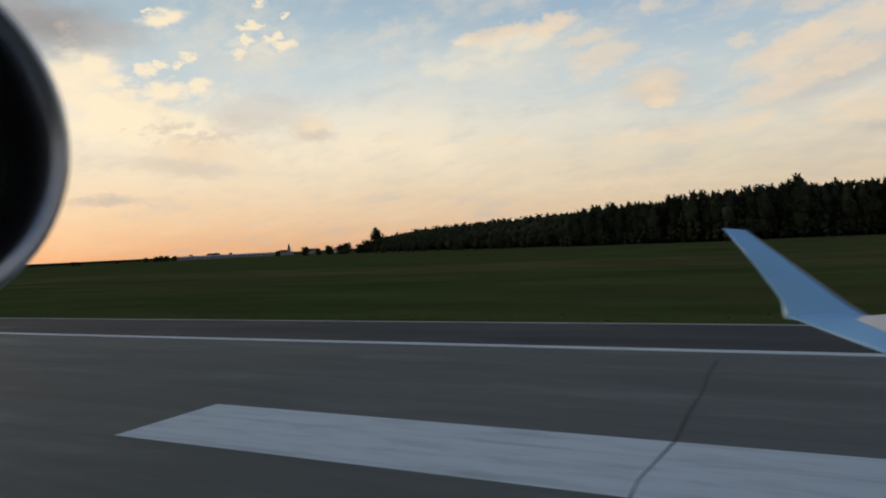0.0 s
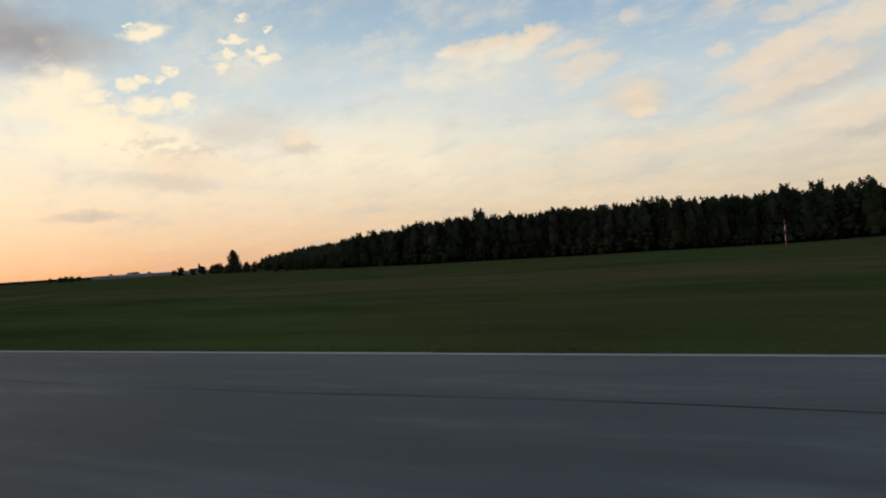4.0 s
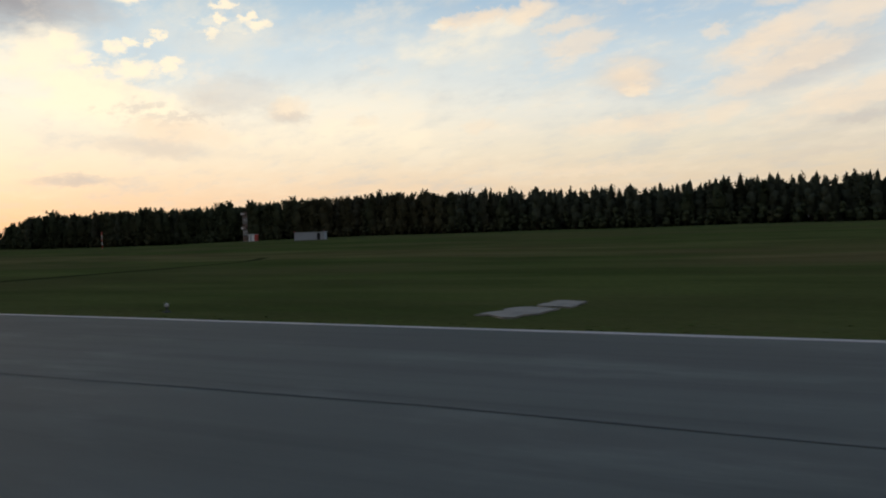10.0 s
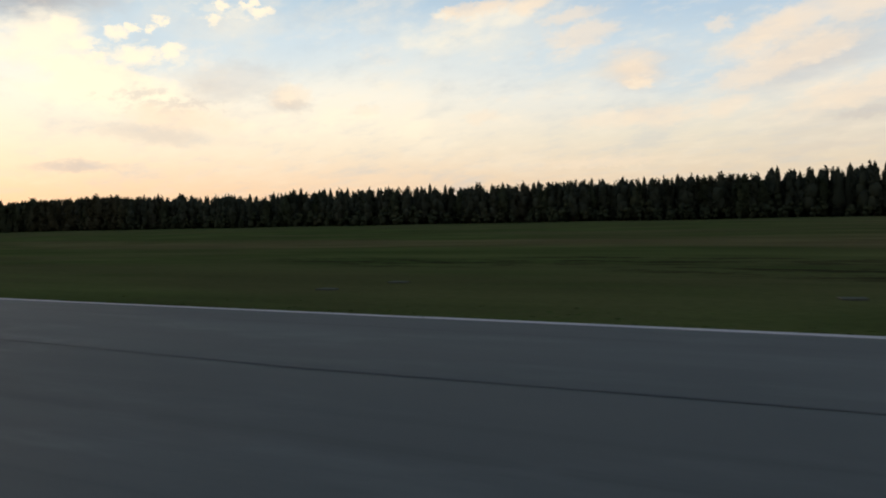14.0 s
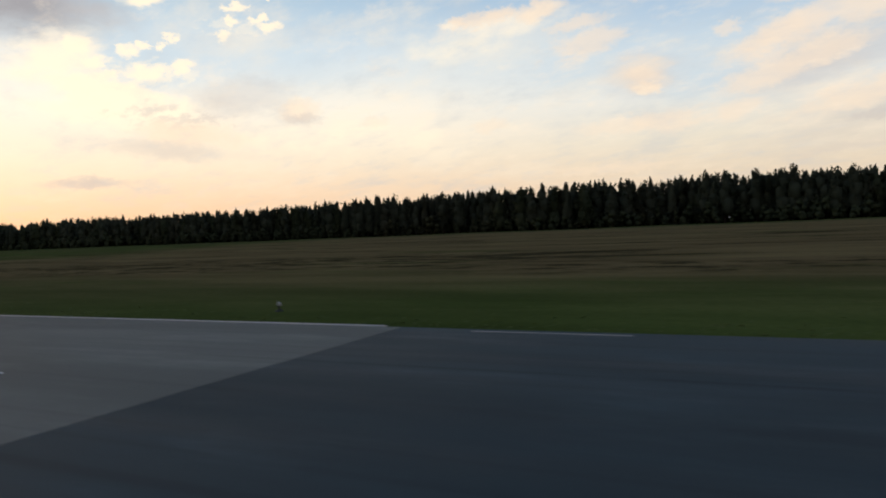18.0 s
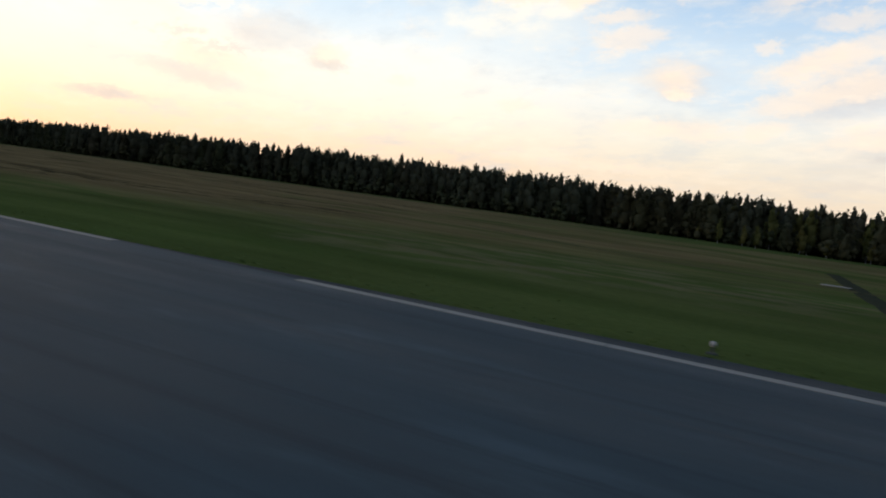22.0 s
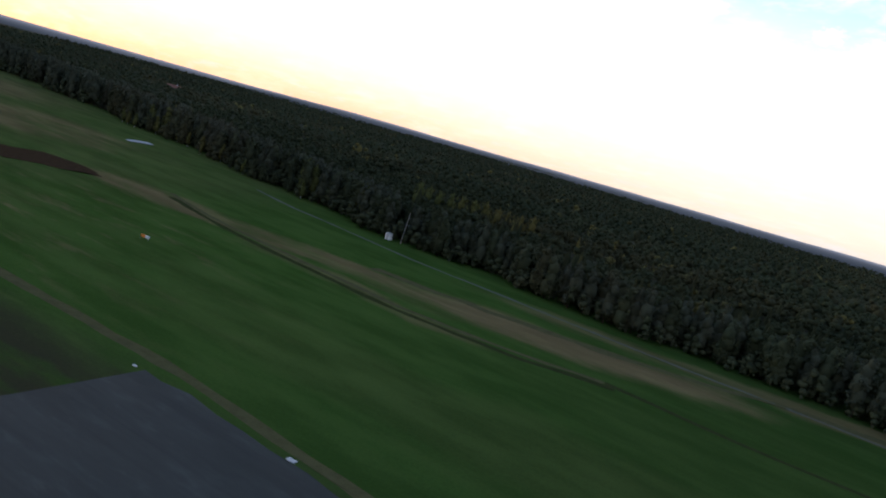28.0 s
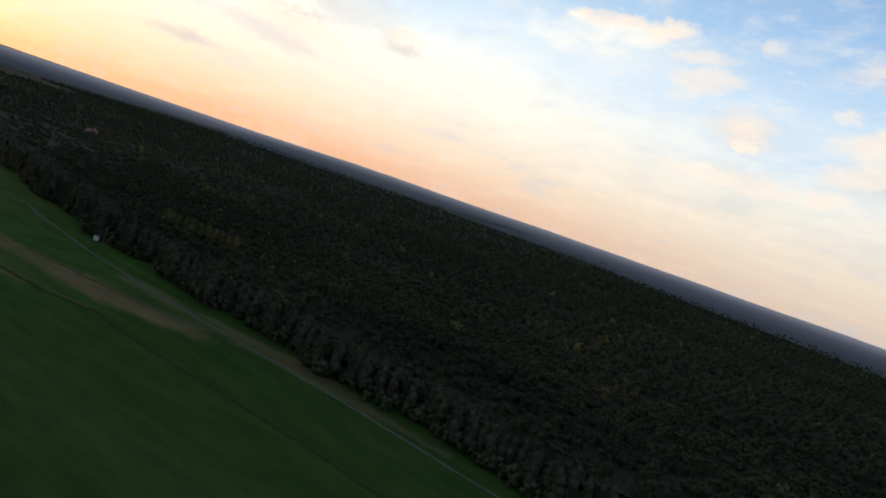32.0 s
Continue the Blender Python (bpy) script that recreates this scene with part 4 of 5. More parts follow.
def broad(H, R, dense, bottom, clumps, peak=0.0):
    """A crown of many clumps of twigs, with gaps and an uneven outline; peak draws it to a point."""
    out = []
    small = .25 if clumps > 20 else .38
    lean = RNG.uniform(-.35, .35, 2)
    for u, w, tall in ((.22, .50, .24), (.45, .52, .24), (.64, .44 - .12 * peak, .20), (.80, .30 - .14 * peak, .13)):
        out.append(blob((lean[0] * u + RNG.uniform(-.15, .15) * R, lean[1] * u + RNG.uniform(-.15, .15) * R, bottom + (H - bottom) * u), R * w, 1, (H - bottom) * tall / (R * w)))
    for i in range(clumps):
        a, q, u = RNG.uniform(0, math.tau), RNG.uniform(.2, 1) ** .5, (i + RNG.uniform(0, 1)) / clumps
        z = bottom + (H - bottom) * (.05 + .86 * u)
        f = (.55 + .9 * u) if u < .4 else .95 - (.62 + .80 * peak) * (u - .4)
        c = np.array((math.cos(a) * R * q * f * .85 + lean[0] * u, math.sin(a) * R * q * f * .85 + lean[1] * u, z))
        r = R * RNG.uniform(.65, 1.3) * small * (1.15 - (.30 + .35 * peak) * u)
        out.append(blob(c, r * .45, 1))
        for j in range(dense):
            d = RNG.normal(size=3)
            d[2] += .25
            d /= np.linalg.norm(d)
            out.append(sprig(c + d * r * .35, d, r * RNG.uniform(.5, 1.0), r * RNG.uniform(.14, .26), .1))
    for i in range(int(3 + 4 * peak)):
        d = np.array((RNG.uniform(-.7, .7), RNG.uniform(-.7, .7), 1.0))
        out.append(sprig(np.array((lean[0], lean[1], H * (.90 + .01 * i))), d, H * .045, .24, 0))
    return gather(out)


def bush(H, R):
    """Low growth: a few clumps of twigs down to the ground."""
    out = []
    for k in range(5):
        a, u = RNG.uniform(0, math.tau), RNG.uniform(.15, .8)
        c = np.array((math.cos(a) * R * .5 * (1 - .5 * u), math.sin(a) * R * .5 * (1 - .5 * u), H * u))
        r = R * RNG.uniform(.40, .62)
        out.append(blob(c, r * .8, 1))
        for j in range(9):
            d = RNG.normal(size=3)
            d /= np.linalg.norm(d)
            out.append(sprig(c + d * r * .5, d, r * RNG.uniform(.4, .8), r * .22, .1))
    return gather(out)


def limb_trunk(H, r, crown, limbs):
    bm = rod((0, 0, -.5), (0, 0, H), r, r * .25, 7)
    for i in range(limbs):
        a, z = RNG.uniform(0, math.tau), crown + (H - crown) * RNG.uniform(0, .7)
        rod((0, 0, z), (math.cos(a) * H * .11, math.sin(a) * H * .11, z + H * .07), r * .3, r * .1, 5, bm)
    return bm


KINDS = []
for kind, H, R in (("spruce", 13.8, 2.8), ("spruce", 12.6, 2.6), ("spruce", 14.4, 3.1), ("pine", 13.8, 3.4), ("pine", 14.4, 3.9), ("pine", 13.0, 3.2), ("oak", 12.2, 4.0), ("oak", 13.4, 4.4), ("birch", 11.8, 2.9), ("linden", 11.4, 4.3), ("hawthorn", 6.2, 4.4)):
    if kind == "spruce":
        V, T = spruce(H, R, 15)
        trunk, mat_c, mat_t, text = limb_trunk(H * .95, .19, H * .2, 4), NEEDLES, BARK, "dark spruce tree at the edge of the woods"
    elif kind == "pine":
        V, T = broad(H, R, 12, H * .12, 42, .55)
        trunk, mat_c, mat_t, text = limb_trunk(H * .9, .20, H * .4, 7), NEEDLES, PINEBARK, "tall pine tree with a bare lower trunk"
    elif kind == "linden":
        V, T = broad(H, R, 16, H * .30, 52, .5)
        trunk, mat_c, mat_t, text = limb_trunk(H * .85, .26, H * .35, 8), LEAVES, BARK, "round-crowned dark tree with a bare trunk"
    elif kind == "hawthorn":
        V, T = broad(H, R, 12, H * .04, 34, 0.0)
        trunk, mat_c, mat_t, text = limb_trunk(H * .7, .22, H * .1, 6), LEAVES, BARK, "low round dark tree in the open field"
    elif kind == "oak":
        V, T = broad(H, R, 12, H * .06, 42, .2)
        trunk, mat_c, mat_t, text = limb_trunk(H * .8, .24, H * .2, 7), LEAVES, BARK, "broad dark green tree at the wood's edge"
    else:
        V, T = broad(H, R, 14, H * .10, 36, .3)
        trunk, mat_c, mat_t, text = limb_trunk(H * .85, .14, H * .2, 6), BIRCHLEAF, GREYWALL, "birch tree with yellowing leaves"
    KINDS.append((kind, H, fast_mesh(kind + "_crown", V, T, mat_c), trunk, mat_t, text))


def edge_of_wood(x):
    """The y of the wood's edge at x."""
    x = np.asarray(x, float)
    y = np.interp(x, [-75, 0, 170, 300, 430, 600, 700, 760, 840, 900, 1000, 1100, 1300], [236, 210, 221, 214, 206, 220, 207, 195, 179, 168, 161, 156, 150])
    return y + 2.5 * np.sin(x * .09) + 1.5 * np.sin(x * .23 + 2)


MADE = {}


def tree(i, x, y, s, turn, label=None):
    """One standing tree with its trunk and crown."""
    kind, H, crown, trunk, mat_t, text = KINDS[i]
    m = Matrix.Translation((x, y, height(x, y) - .1)) @ Matrix.Rotation(turn, 4, "Z")
    if i not in MADE:
        ob = tagged(new(kind + "_tree"), text, "tree", "trees along the wood's edge")
        part("trunk", trunk, mat_t, ob)
        new("crown", crown).parent = ob
        ob.matrix_basis = m @ Matrix.Diagonal((s, s, s, 1))
        MADE[i] = ob
        return ob
    MADE[i].scale = (s, s, s)
    ob = copy_thing(MADE[i], m)
    return ob


def top_of_wood(x):
    """How tall the trees stand at x."""
    return float(np.interp(x, [-90, -60, -30, 0, 60, 110, 165, 215, 245, 270, 286, 300, 322, 400, 450, 500, 570, 650, 700, 730, 763, 820, 880, 1120], [11.5, 14.4, 15.8, 16.8, 16.6, 16.5, 16.4, 14.8, 13.0, 12.4, 14.8, 14.0, 13.4, 12.9, 13.3, 14.4, 15.6, 15.4, 14.2, 13.6, 13.0, 13.2, 12.8, 12.6]))


x = -70.0
while x < 1120:
    # mixed rounded edge at the start, spiry spruce and pine in the middle, mixed bright edge at the far end
    if x < 200:
        i = RNG.choice([6, 7, 5, 6, 7, 7, 4, 6])
    elif x < 720:
        i = RNG.choice([3, 4, 5, 3, 4, 5, RNG.choice([0, 1, 2]), 6])
    else:
        i = RNG.choice([6, 7, 6, 7, 5, 8, 3, 6] if x < 880 else [3, 5, 6, 7, 3, 4, 6, 7])
    rank = RNG.uniform()
    s = (RNG.uniform(.84, .96) if rank < .55 else RNG.uniform(.96, 1.02) if rank < .93 else RNG.uniform(1.03, 1.10)) * top_of_wood(x) / KINDS[i][1]
    tree(int(i), x, float(edge_of_wood(x)) + RNG.uniform(-1.5, 4.5), s, RNG.uniform(0, 6.28))
    x += RNG.uniform(1.9, 3.9)
# single trees in the open
for i, az, far, s in ((9, 32.4, 369.5, 1.0), (10, 33.2, 412, 1.1), (10, 33.8, 414, 1.0), (10, 34.9, 412, 1.15), (10, 35.3, 416, 1.0), (10, 36.2, 416, .95), (10, 37.1, 420, .65), (10, 38.2, 420, .95),
                      (10, 40.4, 520, .7), (10, 48.2, 560, .72), (10, 48.7, 564, .80), (10, 49.1, 562, .82), (10, 49.5, 560, .74), (10, 50.2, 560, .66), (10, 52.2, 560, .40), (10, 54.7, 560, .45), (10, 55.1, 565, .55), (10, 44.0, 700, .8), (10, 45.2, 705, .85), (10, 47.0, 710, .8)):
    tree(i, -far * math.sin(radians(az)), far * math.cos(radians(az)), s, RNG.uniform(0, 6.28))
for k in range(28):                                      # low growth where the wood thins out
    u = (k + RNG.uniform(0, .8)) / 28
    tree(int(RNG.choice([6, 7, 9, 6])), -80 - 104 * u, 242 + 46 * u + RNG.uniform(-3, 5), (.62 - .22 * u) * RNG.uniform(.85, 1.15), RNG.uniform(0, 6.28))
for k in range(26):                                      # yellowing bushes in front of the edge
    x = 742 + k * 4.6 + RNG.uniform(-1.5, 1.5)
    tree(int(RNG.choice([8, 6, 8, 7])), x, float(edge_of_wood(x)) - RNG.uniform(1.5, 4.5), RNG.uniform(.38, .66), RNG.uniform(0, 6.28))
for k in range(11):                                      # a yellow row inside the woods
    tree(8, 877 + k * 4.0, 209 + k * .9 + RNG.uniform(-1, 1), RNG.uniform(1.12, 1.28), RNG.uniform(0, 6.28))
for i, ob in MADE.items():
    ob.scale = (1.2, 1.2, 1.25) if i == 9 else (1.35, 1.35, 1.35) if i == 10 else (.95, .95, .95)

# the trees behind the edge: too many to count
SMALL = []
for kind, H, R in (("spruce", 13.8, 2.6), ("pine", 12.8, 3.0), ("pine", 13.4, 2.9), ("pine", 14.0, 3.2), ("oak", 13.4, 3.0), ("oak", 13.0, 3.4)):
    SMALL.append(spruce(H, R, 6) if kind == "spruce" else broad(H, R, 9, H * .10, 11, .5 if kind == "pine" else .1))


def dome(H, R, lumps):
    """An uneven rounded crown for the inner woods."""
    out = [blob((0, 0, H * .58), R * .72, 1, H * .36 / R)]
    for k in range(lumps):
        a = RNG.uniform(0, math.tau)
        q = RNG.uniform(.3, .75)
        c = np.array((math.cos(a) * R * q, math.sin(a) * R * q, H * RNG.uniform(.66, .95 - .2 * q)))
        r = R * RNG.uniform(.26, .44)
        out.append(blob(c, r, 1))
        for j in range(5):
            d = RNG.normal(size=3)
            d[2] = abs(d[2])
            d /= np.linalg.norm(d)
            out.append(sprig(c + d * r * .6, d, r * .9, r * .3, .0))
    return gather(out)


def in_wood(x, y):
    x, y = np.asarray(x, float), np.asarray(y, float)
    main = (x > np.interp(y, [236, 300, 420, 800, 2300], [-72, -142, -275, -430, -700])) & (y > edge_of_wood(x))
    return main & (np.hypot(x - 566, y - 362) > 11)


def scatter(name, xr, yr, step, protos, material, scale, label, depth=1e9, tall=None, ahead=-3.0):
    gx, gy = np.meshgrid(np.arange(*xr, step), np.arange(*yr, step), indexing="ij")
    gx, gy = gx.ravel() + RNG.uniform(-.45, .45, gx.size) * step, gy.ravel() + RNG.uniform(-.45, .45, gx.size) * step
    ok = in_wood(gx, gy + ahead) & (gy < edge_of_wood(gx) + depth)
    gx, gy = gx[ok], gy[ok]
    pick = RNG.integers(0, len(protos), gx.size)
    VV, TT, n = [], [], 0
    for k, (V, T) in enumerate(protos):
        w = np.nonzero(pick == k)[0]
        if not len(w):
            continue
        a, s = RNG.uniform(0, 6.28, len(w)), RNG.uniform(*scale, len(w)) * (tall(gx[w], gy[w]) if tall else 1.0)
        c, d = np.cos(a) * s, np.sin(a) * s
        P = np.empty((len(w), len(V), 3))
        P[:, :, 0] = V[None, :, 0] * c[:, None] - V[None, :, 1] * d[:, None] + gx[w][:, None]
        P[:, :, 1] = V[None, :, 0] * d[:, None] + V[None, :, 1] * c[:, None] + gy[w][:, None]
        P[:, :, 2] = V[None, :, 2] * s[:, None] + land(gx[w], gy[w])[:, None]
        VV.append(P.reshape(-1, 3))
        TT.append((T[None] + (np.arange(len(w)) * len(V))[:, None, None] + n).reshape(-1, 3))
        n += len(w) * len(V)
    return tagged(new(name, fast_mesh(name, np.concatenate(VV), np.concatenate(TT), material)), label, "woods", kind="stuff")


FARKIND = [dome(12.0, 3.2, 7), dome(11.0, 3.7, 8), dome(12.6, 2.6, 6), dome(10.4, 3.0, 6), spruce(12.6, 1.9, 5), spruce(11.6, 1.7, 5)]
LITE = [gather([blob((0, 0, h * .58), r * .75, 1, h * .36 / r), blob((r * .45, r * .2, h * .82), r * .42, 1), blob((-r * .4, r * .3, h * .76), r * .40, 1), blob((r * .1, -r * .45, h * .79), r * .36, 1)]
               + [sprig(np.array((math.cos(q) * r * .4, math.sin(q) * r * .4, h * .8)), np.array((math.cos(q) * .5, math.sin(q) * .5, .8)), r * .5, r * .2, 0) for q in (.4, 2.2, 3.9, 5.3)]) for h, r in ((12.0, 3.4), (11.0, 3.9), (12.8, 2.9), (10.2, 3.2))]
FARLITE = [gather([blob((0, 0, h * .60), r * .75, 1, h * .38 / r), blob((r * .4, r * .2, h * .84), r * .42, 1)]) for h, r in ((12.0, 3.6), (11.0, 4.1), (12.8, 3.0), (10.2, 3.4))]
LUMPY = [gather([blob((math.cos(q) * r * .45, math.sin(q) * r * .45, h * u), r * w, 1, 1.3) for q, u, w in ((.3, .3, .8), (2.4, .42, .75), (4.4, .55, .65), (1.2, .72, .5), (3.3, .84, .38))]
                + [sprig(np.array((math.cos(q) * r * .4, math.sin(q) * r * .4, h * u)), np.array((math.cos(q) * .7, math.sin(q) * .7, .7)), r * .5, r * .16, 0) for q, u in ((.5, .9), (1.8, .82), (2.9, .92), (4.1, .8), (5.2, .7), (.1, .6))]) for h, r in ((12.0, 3.4), (11.0, 3.8), (12.8, 3.0))]
BUSHES = [bush(6.2, 2.6), bush(5.2, 2.9), bush(7.2, 2.4), bush(4.2, 2.2)]


def beside_edge(x, y):
    return np.interp(x, [-90, -60, -30, 0, 165, 215, 265, 288, 320, 400, 570, 700, 820], [.78, .96, 1.06, 1.14, 1.13, 1.04, .88, 1.0, .94, .91, 1.08, 1.0, .93])


def from_the_end(x, y):
    """The end of the wood rises from low growth to full trees."""
    return np.interp(x - np.interp(y, [236, 300, 420, 800], [-72, -142, -275, -430]), [0, 12, 30, 50], [.70, .92, 1.14, 1.28])


scatter("woods_belt", (200, 640), (165, 262), 2.6, SMALL, NEEDLES, (.96, 1.12), "dense dark belt of conifers behind the edge", 10.0, beside_edge)
scatter("mixed_woods_belt", (640, 890), (165, 262), 2.6, SMALL[2:], NEEDLES, (.94, 1.10), "dense dark belt of pines and broad trees behind the edge", 10.0, beside_edge)
scatter("rounded_woods_belt", (-75, 200), (205, 262), 2.6, SMALL[4:], LEAVES, (.98, 1.10), "dense dark belt of rounded trees behind the edge", 10.0, beside_edge)
scatter("woods_slope", (-400, -60), (236, 520), 5.0, LUMPY, LEAVES, (.80, 1.0), "dark mixed woods receding to the skyline", 1e9, from_the_end)
scatter("woods_near", (640, 1260), (150, 320), 4.6, FARKIND, WOODTOP, (.70, 1.06), "dense mixed woods seen from above", 70.0)
scatter("undergrowth", (-70, 1260), (145, 252), 3.0, BUSHES, LEAVES, (.55, 1.1), "dark undergrowth below the edge of the woods", 10.0, ahead=3.0)
scatter("woods_inside", (-60, 1260), (222, 330), 5.0, LITE, WOODTOP, (.70, 1.05), "closed crowns of mixed woods seen from above")
scatter("woods_far", (-60, 1330), (326, 800), 7.0, FARLITE, WOODTOP, (.74, 1.16), "wide woods seen from above")
scatter("woods_farther", (-300, 1400), (800, 1500), 11.5, FARLITE, WOODTOP, (.85, 1.25), "wide woods reaching to the horizon")


def canopy(X, Y):
    v = np.array([noise.noise((a * .06, b * .06, 0)) + .6 * noise.noise((a * .17, b * .17, 3)) for a, b in zip(X.ravel(), Y.ravel())]).reshape(X.shape)
    tall = np.interp(X, [-400, -90, 0, 230, 330, 700, 800], [7.0, 7.2, 9.6, 10.0, 9.4, 9.4, 6.8])
    return land(X, Y) + np.maximum(tall - 1.2 * smooth(40, 130, Y - edge_of_wood(X)), 6.6) + 1.6 * v + 3.0 * smooth(700, 2500, Y)


xs = np.unique(np.concatenate([np.linspace(-6400, -700, 60), np.arange(-700, -120, 14.0), np.arange(-120, 400, 8.0), np.arange(400, 1300, 8.0), np.linspace(1300, 4200, 50)]))
ys = np.unique(np.concatenate([np.arange(150, 260, 4.0), np.arange(260, 330, 7.0), np.arange(330, 800, 12.0), np.geomspace(800, 5000, 70)]))
# filler sheet below the crowns, coloured dark like the shaded gaps
tagged(new("woods_canopy", grid_mesh("woods_canopy", xs, ys, canopy, GAPSHADE, lambda a, b: in_wood(a, b - 9) & in_wood(a - 8, b - 9))),
       "canopy sheet of woods to the horizon, gap shade in its colour", "woods", kind="stuff")

# far plain and hills at the horizon, their haze painted as a glow
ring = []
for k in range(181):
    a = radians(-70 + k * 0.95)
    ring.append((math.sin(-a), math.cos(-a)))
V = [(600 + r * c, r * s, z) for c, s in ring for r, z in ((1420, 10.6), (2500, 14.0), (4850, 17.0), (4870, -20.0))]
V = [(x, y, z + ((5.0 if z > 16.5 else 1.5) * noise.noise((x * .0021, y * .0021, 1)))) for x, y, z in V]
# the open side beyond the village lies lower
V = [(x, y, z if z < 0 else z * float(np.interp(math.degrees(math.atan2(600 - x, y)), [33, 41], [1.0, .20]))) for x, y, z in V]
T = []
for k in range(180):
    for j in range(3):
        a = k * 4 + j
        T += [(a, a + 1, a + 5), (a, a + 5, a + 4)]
structure("backdrop", fast_mesh("backdrop", V, T, HAZE), "distant plain with painted haze at the horizon")


# ---- a village at the edge of the field ----
def house(x, y, L, W, h, roof, turn, label):
    ob = thing("village_house", x, y, height(x, y) - .1, label, "house", "village houses", turn)
    part("wall", box(-L / 2, -W / 2, 0, L / 2, W / 2, h), HOUSEWALL, ob)
    bm = bmesh.new()
    q = [bm.verts.new(p) for p in ((-L / 2 - .4, -W / 2 - .4, h), (L / 2 + .4, -W / 2 - .4, h), (L / 2 + .4, W / 2 + .4, h), (-L / 2 - .4, W / 2 + .4, h), (-L / 2 - .4, 0, h + roof), (L / 2 + .4, 0, h + roof))]
    for f in ((0, 1, 5, 4), (2, 3, 4, 5), (0, 4, 3), (1, 2, 5), (3, 2, 1, 0)):
        bm.faces.new([q[i] for i in f])
    r = part("roof", bm, HALLROOF if L > 20 else ROOF, ob)
    part("chimney", box(L * .2, -.4, h + roof * .4, L * .2 + .7, .4, h + roof + .8), HOUSEWALL, r)
    n = max(2, int(L / 4))
    for k in range(n):
        u = -L / 2 + (k + .5) * L / n
        w = part("window", box(u - .6, -W / 2 - .06, 1.0, u + .6, -W / 2 - .005, 2.3), WHITE, ob)
        part("pane", box(u - .5, -W / 2 - .08, 1.1, u + .5, -W / 2 - .062, 2.2), PANE, w)


house(-471, 462, 56, 12, 2.3, 1.1, 43, "long low pale hall with a shallow grey roof")
house(-436, 500, 46, 11, 2.3, 1.1, 41, "long low pale hall with a grey roof")
for x, y, L in ((-505, 500, 11), (-415, 540, 12), (-398, 560, 10)):
    house(x, y, L, 8, 2.8, 2.4, random.uniform(20, 60), "small pale village house with a tiled roof")

house(563, 367, 9, 7, 8.0, 4.0, 30, "tall pale house with a red roof among the trees")
church = thing("village_church", -404, 484, height(-404, 484) - .1, "small distant church with a pointed spire", "church", "", 30)
church.scale = (.62, .62, .62)
part("nave", box(-7, -3.5, 0, 5, 3.5, 4.5), HOUSEWALL, church)
bm = bmesh.new()
q = [bm.verts.new(p) for p in ((-7.3, -3.9, 4.5), (5.2, -3.9, 4.5), (5.2, 3.9, 4.5), (-7.3, 3.9, 4.5), (-7.3, 0, 8.0), (5.2, 0, 8.0))]
for f in ((0, 1, 5, 4), (2, 3, 4, 5), (0, 4, 3), (1, 2, 5), (3, 2, 1, 0)):
    bm.faces.new([q[i] for i in f])
part("roof", bm, ROOF, church)
part("tower", box(5, -2, 0, 9, 2, 9.0), HOUSEWALL, church)
part("spire", rod((7, 0, 9.0), (7, 0, 17.5), 2.3, .05, 8), DARK, church, "dark pointed spire")

# ---- long grass along the runway's side ----
n = 9000
gx = RNG.uniform(-60, 900, n)
gy = 17.95 + np.where(gx < 27, 4.8, np.where(gx > 745, .85, 0)) + RNG.gamma(1.0, 0.9, n)
h, lean, w = RNG.uniform(.015, .05, n), RNG.uniform(-.05, .20, (n, 2)), RNG.uniform(.03, .10, n)
gz = land(gx, gy)
P = np.stack([np.stack([gx - w, gy, gz], 1), np.stack([gx + w, gy + RNG.uniform(-.05, .05, n), gz], 1), np.stack([gx + lean[:, 0], gy + lean[:, 1], gz + h], 1)], 1).reshape(-1, 3)
tagged(new("grass", fast_mesh("grass", P, np.arange(3 * n).reshape(-1, 3), GRASSBLADE)), "tufts of grass along the runway edge", "grass", kind="stuff")

# ---- the aeroplane's engine and wing, as they stand at the start of the run ----
plane = thing("aeroplane", 0.0, 4.0, 0.0, "white jet wing with winglet and dark engine intake", "aeroplane")


def world_part(name, bm, material, parent, label=""):
    bmesh.ops.translate(bm, verts=bm.verts, vec=(0, -4.0, 0))
    return part(name, bm, material, parent, label)


def aerofoil_loft(stations, steps=14):
    """A tapering wing skin through stations of (leading point, trailing point, thickness direction, thickness)."""
    bm = bmesh.new()
    rings = []
    for lead, trail, up, t in stations:
        lead, trail, up = Vector(lead), Vector(trail), Vector(up).normalized()
        ring = []
        for k in range(2 * steps):
            u = k / steps if k < steps else 2 - k / steps
            half = t * (2.2 * math.sqrt(max(u, 0)) * (1 - u) ** .9)
            ring.append(bm.verts.new(lead.lerp(trail, u) + up * half * (1 if k < steps else -1)))
        rings.append(ring)
    n = 2 * steps
    for a, b in zip(rings, rings[1:]):
        for k in range(n):
            bm.faces.new((a[k], a[(k + 1) % n], b[(k + 1) % n], b[k]))
    bm.faces.new(rings[0])
    bm.faces.new(list(reversed(rings[-1])))
    bmesh.ops.remove_doubles(bm, verts=bm.verts, dist=0.001)
    bmesh.ops.recalc_face_normals(bm, faces=bm.faces)
    for f in bm.faces:
        f.smooth = len(f.verts) == 4
    return bm


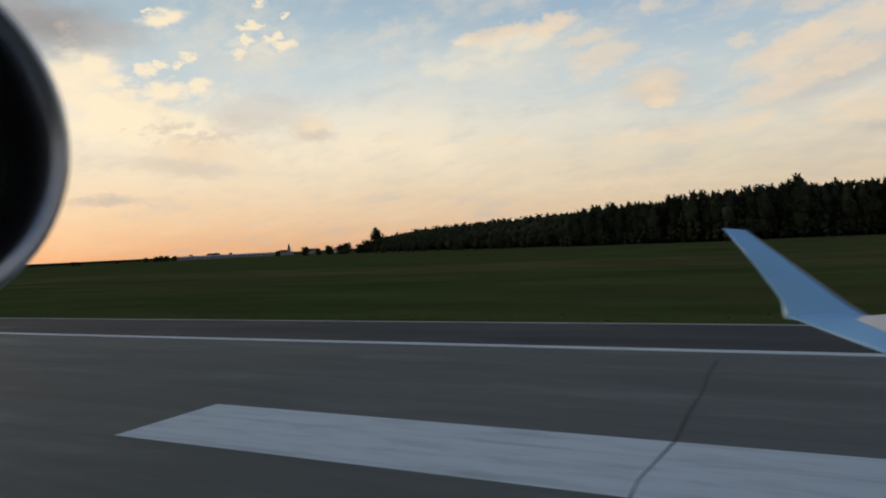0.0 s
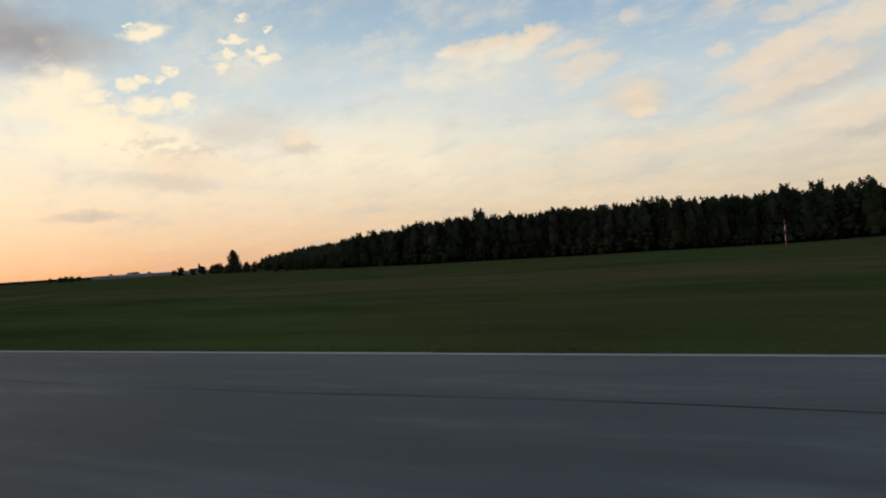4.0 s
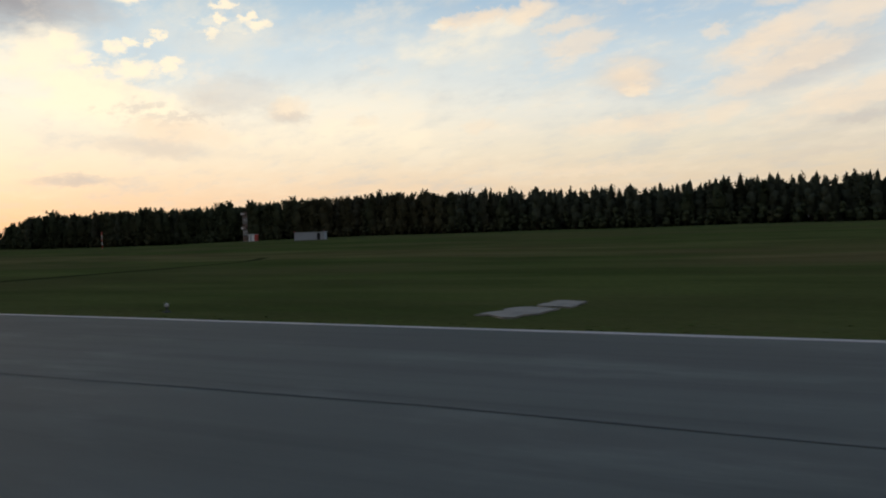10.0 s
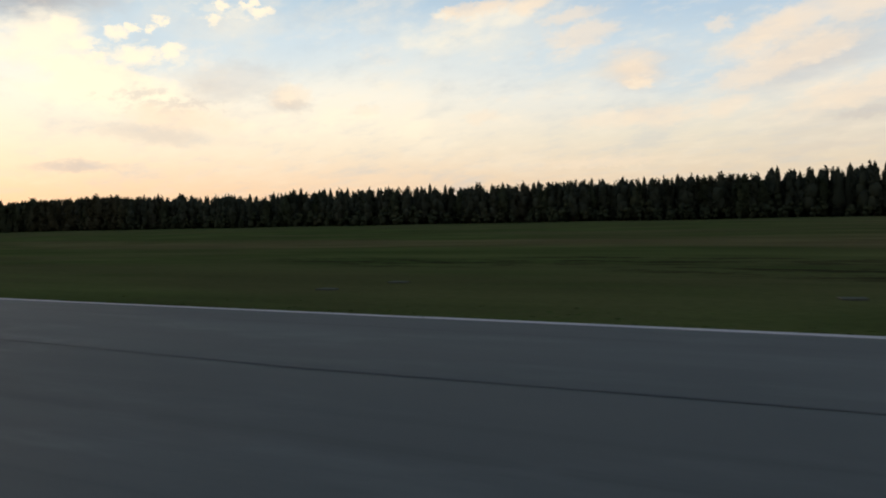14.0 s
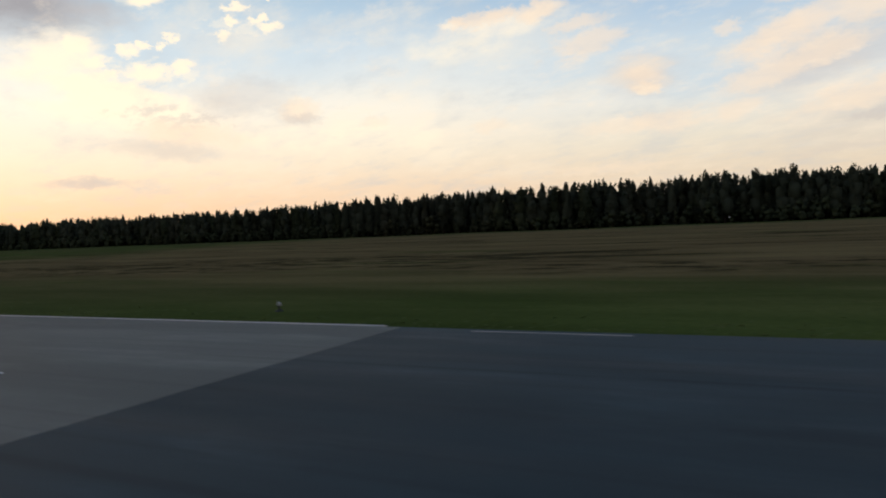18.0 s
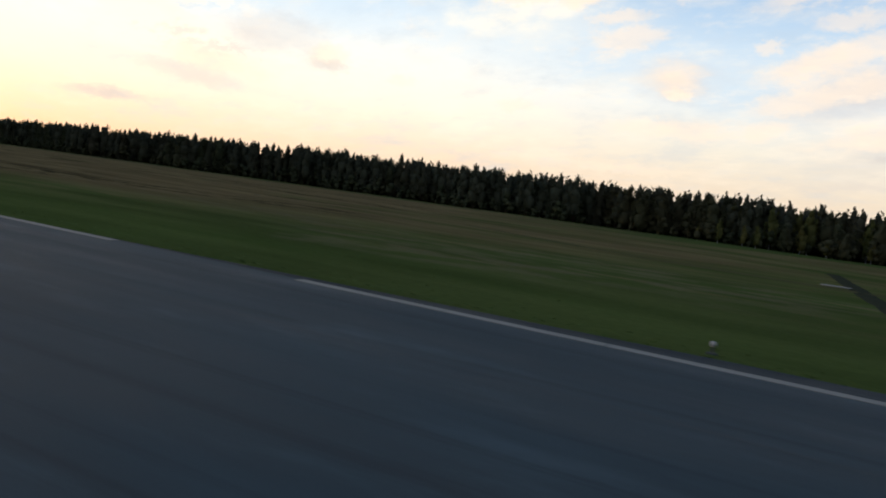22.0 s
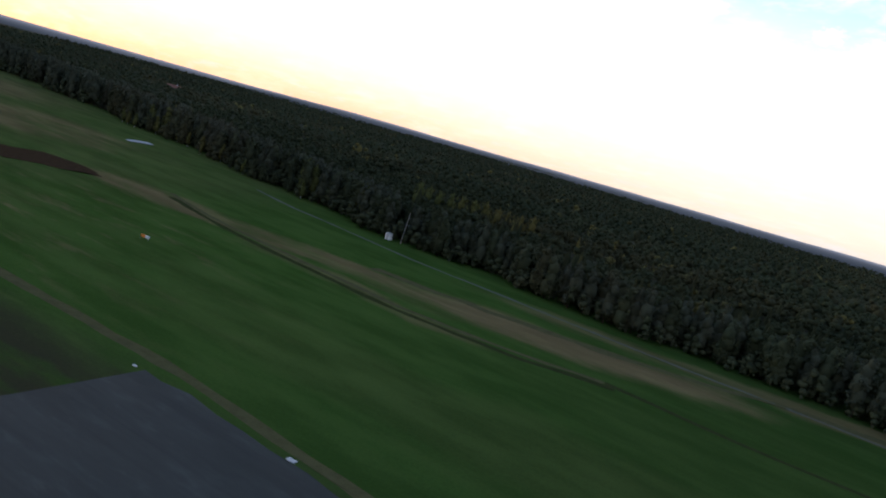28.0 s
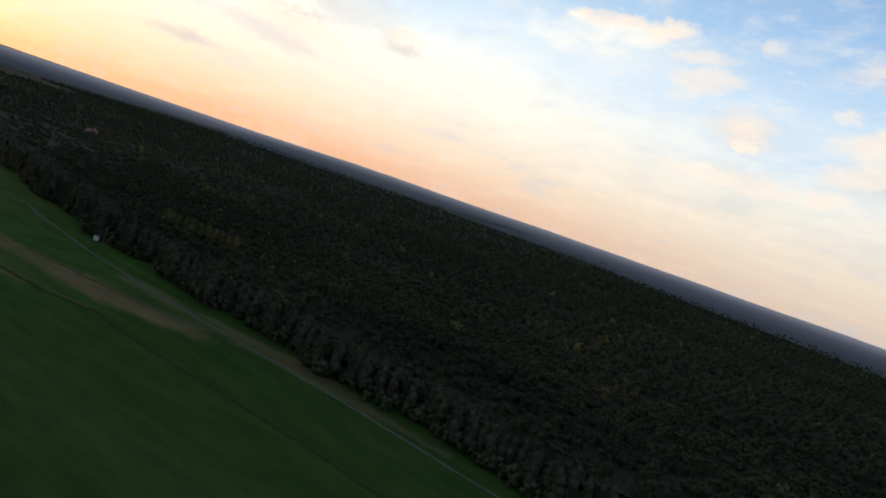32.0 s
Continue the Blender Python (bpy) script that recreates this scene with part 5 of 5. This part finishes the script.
world_part("winglet", aerofoil_loft([((.80, 9.45, 1.64), (-.12, 9.60, 1.66), (0, -1, .35), .047), ((.74, 9.50, 1.72), (-.15, 9.66, 1.74), (0, -1, .25), .045), ((.56, 9.58, 1.84), (-.17, 9.70, 1.89), (0, -1, .2), .040),
                                     ((-.02, 9.90, 2.33), (-.50, 9.92, 2.38), (0, -1, .1), .028), ((-.565, 10.1, 2.80), (-.85, 10.1, 2.84), (0, -1, .05), .014)]), SKYTINTPAINT, plane, "white swept winglet, blue sky light in its colour")
wing = world_part("wing", aerofoil_loft([((6.6, 2.2, 1.20), (3.0, 2.2, 1.10), (0, 0, 1), .18), ((4.6, 5.0, 1.42), (2.4, 5.0, 1.16), (0, 0, 1), .12), ((2.1, 8.0, 1.62), (1.35, 8.0, 1.27), (0, 0, 1), .05),
                                         ((1.25, 8.9, 1.72), (.84, 8.9, 1.37), (0, -.2, 1), .04), ((.74, 9.5, 1.72), (-.13, 9.63, 1.70), (0, -.5, 1), .040)]), SKYTINTPAINT, plane, "white wing with blue sky light in its colour")
# the wing's brighter top wedge, a white panel added above the tinted wing
world_part("wing_top_skin", aerofoil_loft([((2.00, 7.80, 1.86), (1.55, 7.80, 1.45), (0, -.3, 1), .030), ((1.10, 8.60, 1.83), (.96, 8.60, 1.58), (0, -.3, 1), .020), ((.86, 8.95, 1.80), (.76, 8.92, 1.66), (0, -.4, 1), .012), ((.66, 9.08, 1.76), (.60, 9.07, 1.725), (0, -.4, 1), .006)]), WINGPAINT, plane, "white upper wing skin")
edge = None
for a, b, r in (((.76, 9.485, 1.71), (.57, 9.565, 1.845), .017), ((.57, 9.565, 1.845), (-.01, 9.885, 2.335), .014), ((-.01, 9.885, 2.335), (-.56, 10.09, 2.80), .008)):
    edge = rod(a, b, r, r * .85, 8, edge)
world_part("leading_edge", edge, COWL, plane, "dark strip along the winglet's leading edge")
leg = world_part("gear_leg", rod((4.0, 2.6, .45), (4.0, 2.6, 1.2), .09), STEEL, plane)
for dy in (-.22, .22):
    bm = lathe([(.12, -.10), (.40, -.11), (.46, -.06), (.46, .06), (.40, .11), (.12, .10)], 24)
    bmesh.ops.rotate(bm, verts=bm.verts, matrix=Matrix.Rotation(radians(90), 3, "X"))
    bmesh.ops.translate(bm, verts=bm.verts, vec=(4.0, 2.6 + dy, .46))
    world_part("wheel", bm, TAR, leg)
# intake: outer cowling, polished lip and near-black duct, turned round the engine's axis
def ring_part(name, profile, material, label):
    bm = lathe(profile, 64, axis="x")
    bmesh.ops.translate(bm, verts=bm.verts, vec=(.055, 1.49, 3.39))
    return world_part(name, bm, material, plane, label)


ring_part("intake_lip", [(.86, -3.62), (.845, -3.45), (.82, -3.35), (.79, -3.30), (.755, -3.30), (.72, -3.36), (.69, -3.48), (.675, -3.62)], ALU, "dull metal intake lip")
ring_part("cowling", [(.86, -3.622), (.90, -4.1), (.90, -5.2), (.78, -6.4), (.60, -6.9), (.57, -6.9)], COWL, "dark grey engine cowling")
# near-black colour puts the intake's inner shade into duct and fan
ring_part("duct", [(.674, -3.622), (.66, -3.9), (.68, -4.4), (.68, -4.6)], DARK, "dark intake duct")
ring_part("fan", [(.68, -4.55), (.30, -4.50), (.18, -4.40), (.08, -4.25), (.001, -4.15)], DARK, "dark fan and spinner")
world_part("pylon", box(-6.0, .35, 3.25, -4.2, .75, 3.5, .05), COWL, plane)
